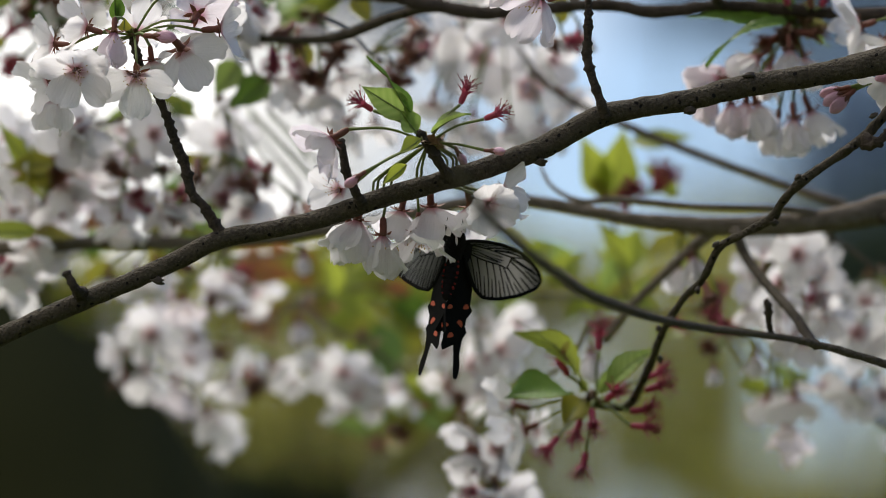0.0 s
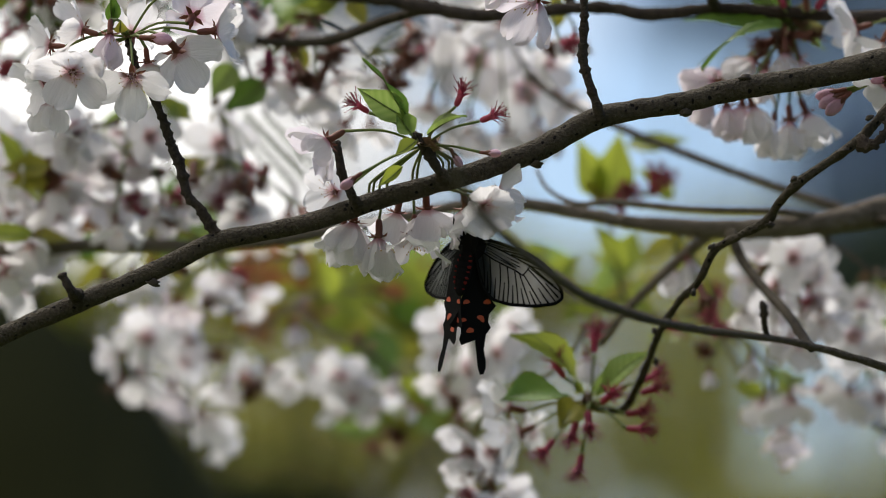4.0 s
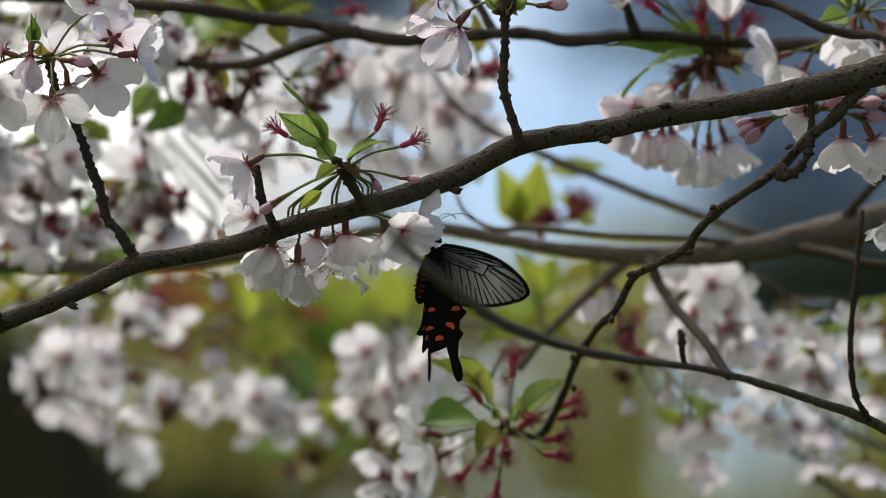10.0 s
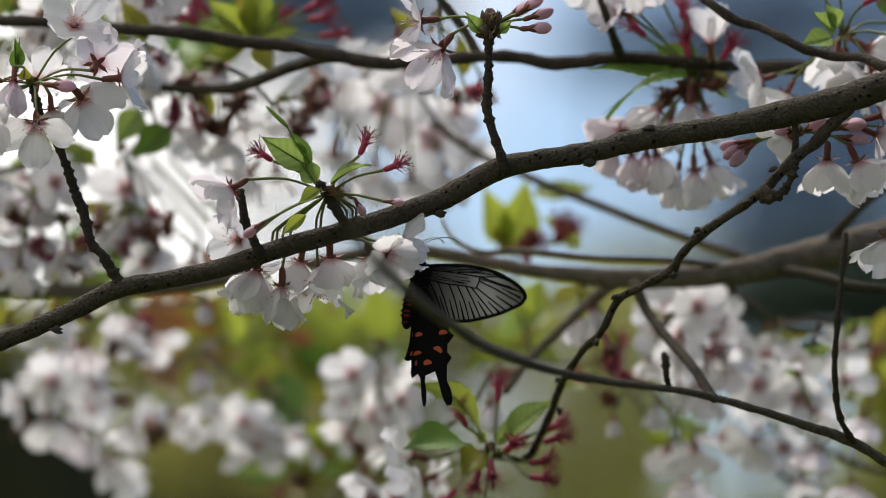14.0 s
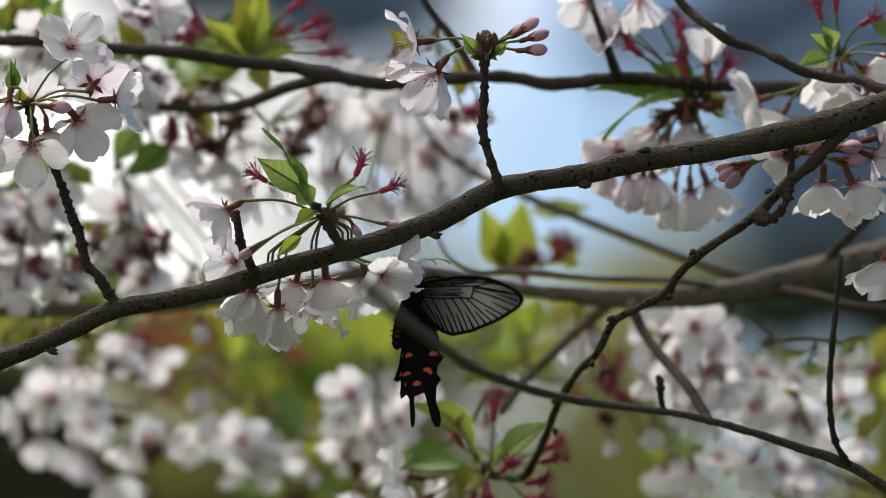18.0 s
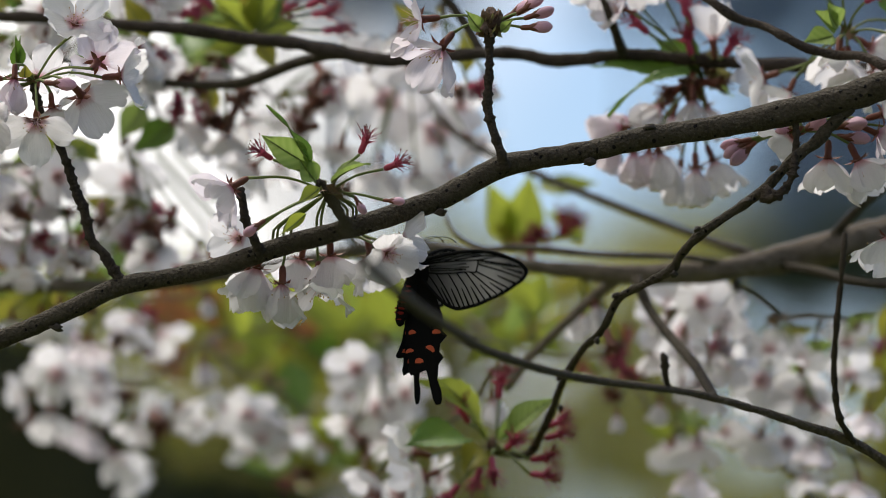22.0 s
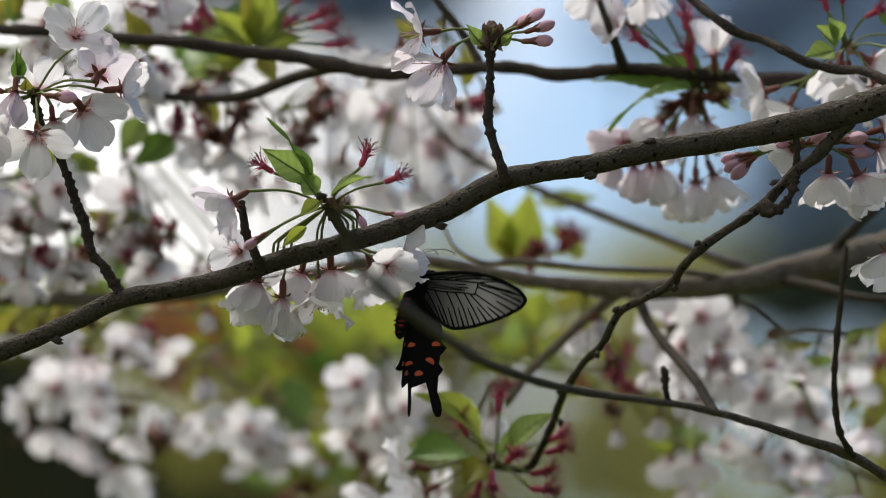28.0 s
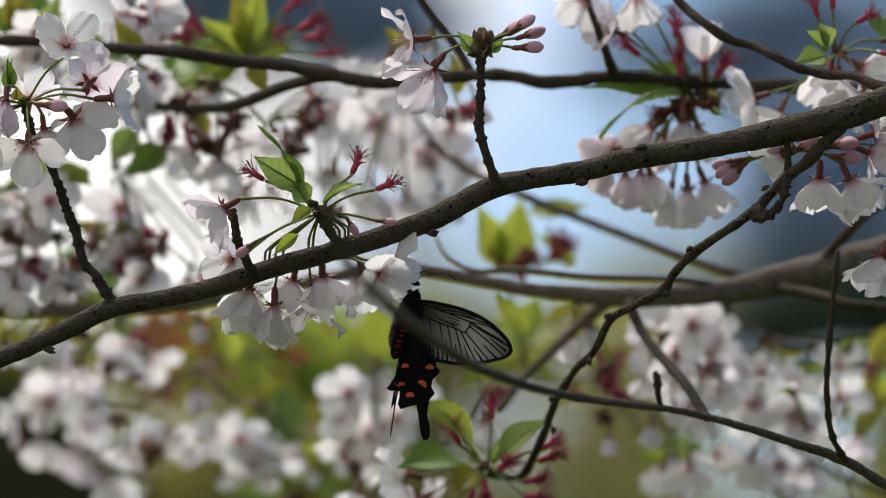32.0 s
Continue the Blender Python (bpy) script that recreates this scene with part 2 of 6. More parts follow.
veined(LEAF, 0.0020, (0.36, 0.46, 0.13))
veined(LEAF_DARK, 0.0018, (0.16, 0.27, 0.045))
LEAF_RUSSET = material("leaf_russet", (0.30, 0.10, 0.035), rough=0.45, vary=0.3, scale=130, bump=0.3, translucent=0.5, other=(0.24, 0.17, 0.04))
SCALE = material("bud_scale_brown", (0.22, 0.13, 0.07), vary=0.4, scale=3, bump=0.3, relief=0.05, other=(0.07, 0.042, 0.03), sharp=0.6)
SCALE_GREEN = material("bud_scale_green", (0.26, 0.27, 0.09), vary=0.35, scale=3, bump=0.3, relief=0.05, other=(0.24, 0.13, 0.07), sharp=0.5, translucent=0.3)
WING_BLACK = material("wing_velvet_black", (0.007, 0.0068, 0.007), rough=0.95, vary=0.3, scale=900, bump=0.2, spec=0.06)
WING_GREY = material("wing_smoky_membrane", (0.34, 0.33, 0.32), rough=0.5, vary=0.35, scale=350, bump=0.3, translucent=0.6)
base_dark(WING_GREY, 0.010, 0.034, (0.02, 0.019, 0.019))
base_dark(WING_GREY, 0.054, 0.037, (0.05, 0.047, 0.045))     # and a dusky tip
WING_GREY.node_tree.nodes["Principled BSDF"].inputs["Alpha"].default_value = 0.60
SPOT = material("wing_spot_vermilion", (0.52, 0.085, 0.03), rough=0.7, vary=0.3, scale=900, bump=0.3)
BODY = material("body_black_fur", (0.009, 0.008, 0.008), rough=1.0, vary=0.4, scale=1200, bump=0.5, spec=0.05)
RED_FUR = material("abdomen_red_fur", (0.20, 0.018, 0.014), rough=0.9, vary=0.5, scale=1500, bump=0.5, spec=0.1, other=(0.03, 0.008, 0.008))
GRASS = material("lawn", (0.06, 0.08, 0.02), rough=0.9, vary=0.4, scale=3, bump=0.5, other=(0.05, 0.045, 0.02), spec=0.1)
TRUNK = material("mossy_trunk_bark", (0.034, 0.035, 0.016), rough=0.95, vary=0.5, scale=25, bump=1.0, spec=0.05)
# near-black leaves: deep shade is put into the base colour
FAR_DARK = material("far_evergreen_shade_tone", (0.020, 0.030, 0.010), rough=0.8, vary=0.5, scale=2, bump=0, translucent=0.2, spec=0.1)
FAR_OLIVE = material("far_grey_green", (0.36, 0.345, 0.085), rough=0.7, vary=0.4, scale=2, bump=0, translucent=0.6)
FAR_GREEN = material("far_young_leaves", (0.48, 0.48, 0.05), rough=0.6, vary=0.4, scale=2, bump=0, translucent=0.6)
FAR_RUSSET = material("far_russet_leaves", (0.30, 0.10, 0.04), rough=0.6, vary=0.4, scale=2, bump=0, translucent=0.5)
# dim grey-green: the woods' shade is painted into the leaf colour
FAR_PAINTED_SHADE = material("far_woods_painted_shade", (0.075, 0.10, 0.075), rough=0.8, vary=0.4, scale=2, bump=0, translucent=0.2, spec=0.1)
# distance haze is put into this leaf colour, bluer and paler than leaves
FAR_HAZE_BLUE = material("far_woods_haze_tint", (0.22, 0.30, 0.43), rough=0.7, vary=0.4, scale=1, bump=0, translucent=0.2)


# ---- mesh helpers ----
def mesh_of(name, verts, faces, smooth=True):
    me = bpy.data.meshes.new(name)
    me.from_pydata([tuple(v) for v in verts], [], faces)
    me.polygons.foreach_set("use_smooth", [smooth] * len(me.polygons))
    me.update()
    return me


def part(name, me, mat, parent, label="", m=None, kind=""):
    """Links a mesh as one object under a thing or under a part."""
    if mat and not me.materials:
        me.materials.append(mat)
    ob = new(name, me)
    ob.parent = parent
    if m is not None:
        ob.matrix_basis = m
    return tagged(ob, label, kind=kind)


def thing(name, at, label, category, group="", kind=""):
    ob = new(name)
    ob.empty_display_size = 0.01
    ob.location = at
    return tagged(ob, label, category, group, kind)


def spline(pts, step):
    """Catmull-Rom through the points (x, y, z, r), at about the step given."""
    p = [np.array(q, float) for q in pts]
    p = [2 * p[0] - p[1]] + p + [2 * p[-1] - p[-2]]
    out = []
    for a, b, c, d in zip(p, p[1:], p[2:], p[3:]):
        k = max(2, int(np.linalg.norm(c[:3] - b[:3]) / step))
        for i in range(k):
            t = i / k
            out.append(0.5 * (2 * b + (c - a) * t + (2 * a - 5 * b + 4 * c - d) * t * t + (3 * b - a - 3 * c + d) * t ** 3))
    out.append(p[-2])
    return np.array(out)


def tube(pts, step=0.004, sides=10, rough=0.0, rings=0.0, seed=0, smooth=True):
    """A round, tapering rod along the points (x, y, z, r). rough: uneven bark; rings: swollen scars at uneven intervals."""
    s = spline(pts, step)
    rng = random.Random(seed)
    verts, faces = [], []
    up = Vector((0.3, 1, 0.2)).normalized()
    gap, swell = 0, 1.0
    for i, q in enumerate(s):
        c = Vector(q[:3])
        d = Vector(s[min(i + 1, len(s) - 1)][:3] - s[max(i - 1, 0)][:3]).normalized()
        u = (up - d * up.dot(d)).normalized()
        v = d.cross(u)
        up = u
        swell = 1.0
        if rings:
            gap -= 1
            if gap <= 0:
                swell, gap = 1 + rings * rng.uniform(0.3, 1.3), rng.choice((2, 2, 3, 3, 5))
        for k in range(sides):
            a = 2 * math.pi * k / sides
            n = u * math.cos(a) + v * math.sin(a)
            r = q[3] * swell
            if rough:
                w = c + n * q[3]
                r *= 1 + rough * noise.noise(w * 160 + Vector((seed * 3.1, 0, 0))) + 0.6 * rough * noise.noise(w * 420)
            verts.append(c + n * r)
        if i:
            for k in range(sides):
                a, b = (i - 1) * sides + k, (i - 1) * sides + (k + 1) % sides
                faces.append((a, b, b + sides, a + sides))
    faces.append(tuple(reversed(range(sides))))
    faces.append(tuple(range(len(verts) - sides, len(verts))))
    return mesh_of("rod", verts, faces, smooth)


def lump(seed, stretch=(1, 1, 1), wild=0.25, rows=7, cols=9):
    """A small uneven ball of unit size."""
    verts, faces = [(0, 0, stretch[2])], []
    for i in range(1, rows):
        for k in range(cols):
            a, b = math.pi * i / rows, 2 * math.pi * k / cols
            p = Vector((math.sin(a) * math.cos(b), math.sin(a) * math.sin(b), math.cos(a)))
            p *= 1 + wild * noise.noise(p * 1.7 + Vector((seed, 0, 0)))
            verts.append((p.x * stretch[0], p.y * stretch[1], p.z * stretch[2]))
    verts.append((0, 0, -stretch[2]))
    for k in range(cols):
        faces.append((0, 1 + k, 1 + (k + 1) % cols))
        e = 1 + (rows - 2) * cols
        faces.append((len(verts) - 1, e + (k + 1) % cols, e + k))
    for i in range(rows - 2):
        for k in range(cols):
            a, b = 1 + i * cols + k, 1 + i * cols + (k + 1) % cols
            faces.append((a, a + cols, b + cols, b))
    return mesh_of("lump", verts, faces)


def along(at, z, spin=0.0, scale=1.0):
    """A matrix at a place whose z axis points along z, turned by spin degrees about it."""
    q = Vector(z).normalized().to_track_quat("Z", "Y")
    return Matrix.Translation(at) @ q.to_matrix().to_4x4() @ pose(0, 0, 0, 0, 0, spin) @ Matrix.Diagonal((scale, scale, scale, 1))


# ---- blossom meshes, in units of one petal's length ----
def petal_mesh(seed, cup, wave, width=0.41, nu=15, nv=16):
    """A broad, rounded petal with a shallow notch, from its foot (0, 0, 0) along y; cup bends it up towards z."""
    rng = random.Random(seed)
    ph, ph2, ph3 = rng.uniform(0, 6), rng.uniform(0, 6), rng.uniform(0, 6)
    notch, lop = rng.uniform(0.06, 0.14), rng.uniform(-0.16, 0.16)
    verts, faces = [], []
    for j in range(nv):
        v = (j / (nv - 1)) ** 0.9
        w = width * float(np.interp(v, (0, 0.1, 0.25, 0.4, 0.55, 0.68, 0.8, 0.9, 0.96, 1.0), (0.13, 0.30, 0.62, 0.85, 0.97, 1.0, 0.95, 0.80, 0.62, 0.42)))
        for i in range(nu):
            u = 2 * i / (nu - 1) - 1
            edge = abs(u) ** 3 * v
            x = u * w * (1 + lop * u * v) * (1 + 0.040 * math.sin(v * 15 + ph3 + 2 * u) * v)
            y = v - 0.05 * u * u * v
            if v > 0.85:
                y += (v - 0.85) / 0.15 * (0.020 * math.sin(u * 8 + ph) + 0.012 * math.sin(u * 17 + ph2) - notch * max(0, 1 - abs(u - lop) * 2.4))
            z = cup * (0.5 * v * v + 0.30 * u * u * v) + wave * math.sin(u * 2.6 + ph) * v * v + 0.4 * wave * math.sin(v * 5 + u * 3 + ph2) * v
            z += 0.055 * edge * math.sin(v * 13 + ph3 + u) + 0.014 * math.sin(u * 9 + ph2) * v + 0.010 * math.sin(u * 19 + ph) * v * v
            verts.append((x, y, z))
    for j in range(nv - 1):
        for i in range(nu - 1):
            a = j * nu + i
            faces.append((a, a + 1, a + nu + 1, a + nu))
    return mesh_of("petal", verts, faces)


PETALS = [petal_mesh(k, c, w) for k, (c, w) in enumerate([(0.22, 0.05), (0.32, 0.07), (0.14, 0.08), (0.40, 0.06), (-0.06, 0.09), (0.05, 0.07)])]
PETALS_PINK = [me.copy() for me in PETALS]
for me in PETALS:
    me.materials.append(PETAL)
for me in PETALS_PINK:
    me.materials.append(PETAL_PINK)


def calyx_mesh(flare):
    """A narrow tube below the petals and five pointed sepals; flare in degrees from the axis."""
    verts, faces, n = [], [], 10
    for z, r in ((-0.46, 0.045), (-0.41, 0.075), (-0.28, 0.088), (-0.12, 0.082), (0.0, 0.115), (0.03, 0.08)):
        for k in range(n):
            a = 2 * math.pi * k / n
            verts.append((r * math.cos(a), r * math.sin(a), z))
    for i in range(5):
        for k in range(n):
            a, b = i * n + k, i * n + (k + 1) % n
            faces.append((a, b, b + n, a + n))
    for s in range(5):
        m = Matrix.Rotation(2 * math.pi * (s + 0.5) / 5, 4, "Z") @ Matrix.Translation((0, 0.10, -0.02)) @ Matrix.Rotation(radians(90 - flare), 4, "X")
        o = len(verts)
        for x, y, z in ((-0.06, 0, 0), (0.06, 0, 0), (-0.062, 0.11, 0.025), (0.062, 0.11, 0.025), (0, 0.27, -0.02), (0, 0.02, -0.025), (0, 0.11, -0.012)):
            verts.append(m @ Vector((x, y, z)))
        faces += [(o, o + 5, o + 6, o + 2), (o + 5, o + 1, o + 3, o + 6), (o + 2, o + 6, o + 4), (o + 6, o + 3, o + 4)]
    return mesh_of("calyx", verts, faces)


def stamens_mesh(count, reach, spread, seed, thick=0.008, head=2.6):
    """A tuft of filaments, each with its anther."""
    rng = random.Random(seed)
    verts, faces = [], []
    heads = []
    for k in range(count):
        a, t = rng.uniform(0, 6.283), radians(rng.uniform(3, spread))
        ln = reach * rng.uniform(0.65, 1.05)
        d = Vector((math.sin(t) * math.cos(a), math.sin(t) * math.sin(a), math.cos(t)))
        bend = Vector((rng.uniform(-0.1, 0.1), rng.uniform(-0.1, 0.1), -0.03)) + Vector((d.x, d.y, -0.3)) * 0.12
        o = len(verts)
        side = d.cross(Vector((0.3, 0.2, 0.9))).normalized()
        other = d.cross(side)
        for s in (0, 0.5, 1.0):
            c = d * ln * s + bend * s * s + Vector((d.x, d.y, 0)) * 0.05
            for g in range(3):
                verts.append(c + (side * math.cos(g * 2.094) + other * math.sin(g * 2.094)) * thick)
        for s in range(2):
            for g in range(3):
                p, q = o + 3 * s + g, o + 3 * s + (g + 1) % 3
                faces.append((p, q, q + 3, p + 3))
        heads.append((c, len(faces)))
    split = len(faces)
    for c, _ in heads:
        o = len(verts)
        for dx, dy, dz in ((1, 0, 0), (-1, 0, 0), (0, 1, 0), (0, -1, 0), (0, 0, 1.4), (0, 0, -1.4)):
            verts.append(c + Vector((dx, dy, dz)) * thick * head)
        faces += [(o + a, o + b, o + e) for a, b, e in ((0, 2, 4), (2, 1, 4), (1, 3, 4), (3, 0, 4), (2, 0, 5), (1, 2, 5), (3, 1, 5), (0, 3, 5))]
    me = mesh_of("stamens", verts, faces)
    return me, split


CALYX_MESH = calyx_mesh(100)
CALYX_MESH.materials.append(CALYX)
CALYX_BUD = calyx_mesh(16)
CALYX_BUD.transform(Matrix.Diagonal((1.5, 1.5, 1.25, 1)))
CALYX_BUD.materials.append(CALYX)
CALYX_SHUT = calyx_mesh(48)
CALYX_SHUT.transform(Matrix.Diagonal((1.15, 1.15, 0.9, 1)))
CALYX_SHUT.materials.append(CRIMSON)
STAMENS = []
for k in range(3):
    me, cut = stamens_mesh(16, 0.52, 38, k)
    me.materials.append(STAMEN), me.materials.append(ANTHER)
    me.polygons.foreach_set("material_index", [0] * cut + [1] * (len(me.polygons) - cut))
    STAMENS.append(me)
TUFTS = []
for k in range(3):
    me, cut = stamens_mesh(30, 0.58, 42, 40 + k, 0.0125, 2.0)
    me.materials.append(CRIMSON), me.materials.append(CALYX)
    me.polygons.foreach_set("material_index", [0] * cut + [1] * (len(me.polygons) - cut))
    TUFTS.append(me)

TUFTS_DULL = [me.copy() for me in TUFTS]
for me in TUFTS_DULL:
    me.materials[0] = CALYX

LIFE = random.Random(11)


def droop(a, b, sag, r0=0.0006, r1=0.0008):
    """Points of a thin stalk from a to b that bows by sag."""
    a, b = Vector(a), Vector(b)
    mid = (a + b) / 2 + Vector((0, 0, sag))
    return [(*a, r0), (*mid, r0), (*b, r1)]


def stalk(owner, m, a, b, sag, via=None):
    """A flower's stalk from a to b; via: a place over which it is bent."""
    inv = m.inverted()
    pts = droop(a, b, sag, 0.00055, 0.0007)
    if via:
        pts[1:2] = [(*(Vector(via) + Vector((0, -0.004, 0.003))), 0.00055), (*(Vector(via) + Vector((0, 0.003, -0.006))), 0.00055)]
    me = tube(pts, step=0.004, sides=6)
    me.transform(inv)
    return part("pedicel", me, STEM, owner)


def blossom(cluster, at, facing, size=0.0155, opening=72, spin=None, stem=True, sag=0.003, pink=False, missing=(), slim=1.0, via=None):
    """An open flower: calyx with five petals, stamens and its stalk from the cluster's foot."""
    node = cluster.location
    m = along(Vector(at) - node, facing, LIFE.uniform(0, 72) if spin is None else spin, size)
    ob = part("blossom", CALYX_MESH, None, cluster, m=m)
    for k in range(5):
        if k in missing:
            continue
        o = opening + LIFE.uniform(-13, 13)
        pm = (Matrix.Rotation(2 * math.pi * k / 5 + LIFE.uniform(-0.12, 0.12), 4, "Z") @ Matrix.Translation((0, 0.08, 0.0))
              @ Matrix.Rotation(radians(90 - o), 4, "X") @ Matrix.Rotation(LIFE.uniform(-0.2, 0.2), 4, "Y") @ Matrix.Diagonal((slim * LIFE.uniform(0.93, 1.1), LIFE.uniform(0.93, 1.07), 1, 1)))
        part("petal", LIFE.choice(PETALS_PINK if pink else PETALS), None, ob, m=pm)
    part("stamen_tuft", LIFE.choice(STAMENS), None, ob)
    if stem:
        foot = m @ Vector((0, 0, -0.44))
        stalk(ob, m, (0, 0, 0), foot, sag, via and Vector(via) - node)
    return ob


def spent(cluster, at, facing, size=0.0155, sag=0.002, dull=False):
    """A flower whose petals have dropped: crimson calyx and a tuft of stamens."""
    node = cluster.location
    m = along(Vector(at) - node, facing, LIFE.uniform(0, 72), size)
    ob = part("spent_flower", CALYX_BUD if dull else CALYX_SHUT, None, cluster, "reddish calyx whose petals have dropped", m=m)
    part("stamen_tuft", LIFE.choice(TUFTS_DULL if dull else TUFTS), None, ob)
    stalk(ob, m, (0, 0, 0), m @ Vector((0, 0, -0.44)), sag)
    return ob


def bud_mesh(seed):
    """Folded petals wrapped round one another."""
    verts, faces, n = [], [], 12
    prof = [(0.0, 0.12), (0.12, 0.18), (0.32, 0.25), (0.54, 0.265), (0.74, 0.22), (0.87, 0.12), (0.93, 0.04)]
    for i, (z, r) in enumerate(prof):
        for k in range(n):
            a = 2 * math.pi * k / n + z * 0.9
            q = r * (1 + 0.17 * math.cos(3 * a + seed) + 0.05 * math.cos(5 * a + 2 * seed))
            verts.append((q * math.cos(a), q * math.sin(a), z))
    for i in range(len(prof) - 1):
        for k in range(n):
            a, b = i * n + k, i * n + (k + 1) % n
            faces.append((a, b, b + n, a + n))
    faces.append(tuple(range(len(verts) - n, len(verts))))
    me = mesh_of("bud", verts, faces)
    me.materials.append(BUD_PINK)
    return me


BUDS = [bud_mesh(k) for k in range(3)]


def bud(cluster, at, facing, size=0.015, sag=0.001):
    node = cluster.location
    m = along(Vector(at) - node, facing, LIFE.uniform(0, 360), size)
    ob = part("flower_bud", LIFE.choice(BUDS), None, cluster, "closed pink flower bud", m=m)
    part("calyx", CALYX_BUD, None, ob)
    stalk(ob, m, (0, 0, 0), m @ Vector((0, 0, -0.44)), sag)
    return ob


def leaf_mesh(length, width, curl, fold, seed, nu=9, nv=25):
    """A pointed leaf with fine teeth, pleated along its slanting side veins."""
    rng = random.Random(seed)
    ph = rng.uniform(0, 6)
    verts, faces = [], []
    for j in range(nv):
        v = j / (nv - 1)
        w = width * 0.5 * math.sin(math.pi * v ** 0.8) ** 0.9 * (1 - 0.62 * v * v) * 1.22 if 0 < v < 1 else 0.0004 * length
        tooth = 1 + 0.05 * (j % 2)
        for i in range(nu):
            u = 2 * i / (nu - 1) - 1
            x = u * w * (tooth if abs(u) > 0.9 else 1)
            pleat = 0.010 * length * math.cos(2 * math.pi * (8 * v - 1.6 * abs(u))) * min(1, 3 * abs(u)) * min(1, 4 * (1 - v))
            z = fold * abs(x) + 0.035 * length * math.sin(5 * v + 2.0 * u + ph) * abs(u) + pleat
            a = curl * v
            y = length * (math.sin(a) / curl if abs(curl) > 1e-3 else v)
            zz = length * ((1 - math.cos(a)) / curl if abs(curl) > 1e-3 else 0)
            verts.append((x, y - z * math.sin(a), zz + z * math.cos(a)))
    for j in range(nv - 1):
        for i in range(nu - 1):
            a = j * nu + i
            faces.append((a, a + 1, a + nu + 1, a + nu))
    return mesh_of("leaf", verts, faces)


def leaf(cluster, foot, tip, width, face=(0, -1, 0.3), curl=0.5, fold=0.35, mat=None, name="leaf"):
    """A toothed leaf from foot to tip whose upper side looks towards face."""
    node = cluster.location
    a, b = Vector(foot), Vector(tip)
    y = (b - a).normalized()
    z = Vector(face) - y * Vector(face).dot(y)
    z.normalize()
    x = y.cross(z)
    m = Matrix.Translation(a - node) @ Matrix((x, y, z)).transposed().to_4x4()
    ln = (b - a).length * (abs(curl) / 2 / math.sin(abs(curl) / 2) if curl else 1)
    m = m @ Matrix.Rotation(-curl / 2, 4, "X")
    ob = part(name, leaf_mesh(ln, width, curl, fold, LIFE.random()), mat or LEAF, cluster, m=m)
    rib = tube([(0, 0, -0.0002, 0.0004), (0, ln * 0.5, ln * curl * 0.12, 0.0003), (0, ln * 0.93, ln * curl * 0.42, 0.00015)], step=0.006, sides=5)
    part("midrib", rib, STEM, ob)
    return ob


TREE = Vector((0.95, 3.45, 0))      # foot of the cherry tree, outside the view
WOODS = []                          # points along the branches, to which twigs may be joined


def branch(name, label, pts, category="branch", sides=14, rough=0.10, rings=0.0, step=0.004, seed=0, mat=None, knots=0, kind="", tree=None, first=False):
    """A branch along the points (x, y, z, r), with its bark knots as parts; tree: the height at which it grows from the trunk."""
    pts = list(pts)
    if tree:
        e = Vector(pts[0 if first else -1])
        way = [(*(e.xyz * 0.55 + (TREE + Vector((0, 0, tree))) * 0.45 + Vector((0, 0, 0.02))), e.w * 1.5), (TREE.x, TREE.y, tree, max(0.015, e.w * 2.4))]
        pts = way[::-1] + pts if first else pts + way
    base = Vector(pts[0][:3])
    th = thing(name, base, label, category, kind=kind)
    loc = [(*(Vector(p[:3]) - base), p[3]) for p in pts]
    part("limb", tube(loc, step, sides, rough, rings, seed), mat or BARK, th)
    rng = random.Random(seed + 99)
    s = spline(loc, step)
    WOODS.extend(Vector(q[:3]) + base for q in s[::4])
    for k in range(knots):
        i = rng.randint(1, len(s) - 3)
        c, d = Vector(s[i][:3]), Vector(s[i + 1][:3] - s[i - 1][:3]).normalized()
        if (c + base).x > 0.3:
            continue
        u = d.cross(Vector((rng.uniform(-1, 1), rng.uniform(-1.2, -0.1), rng.uniform(-1, 1)))).normalized()
        r = s[i][3]
        big = rng.random() ** 3
        part("bark_knot", KNOTS[k % 4], None, th, m=along(c + u * r * 0.97, u, rng.uniform(0, 360), 0.00022 + 0.00038 * big))
    return th


def spur(owner, pts, name="spur", rings=0.40, rough=0.36, sides=12, seed=0, mat=None, step=0.0012):
    """A short ringed shoot that is part of a branch."""
    base = owner.location
    return part(name, tube([(*(Vector(p[:3]) - base), p[3]) for p in pts], step, sides, rough, rings, seed), mat or BARK_TWIG, owner)


def scar(owner, at, out, r):
    """A bud scar: a small uneven swelling on the bark."""
    part("bud_scar", SCARS[int(at[0] * 5e3) % 3], None, owner, m=along(Vector(at) - owner.location, out, 360 * at[2] % 360, r))


SCARS = [lump(50 + k, (1.7, 1.2, 0.9), 0.9, 8, 10) for k in range(3)]
for me in SCARS:
    me.materials.append(SCAR_BARK)
KNOTS = [lump(k, (1.4, 1.0, 0.45), 0.5, 5, 7) for k in range(4)]
for k, me in enumerate(KNOTS):
    me.materials.append(SCAR_BARK if k == 3 else DOT)
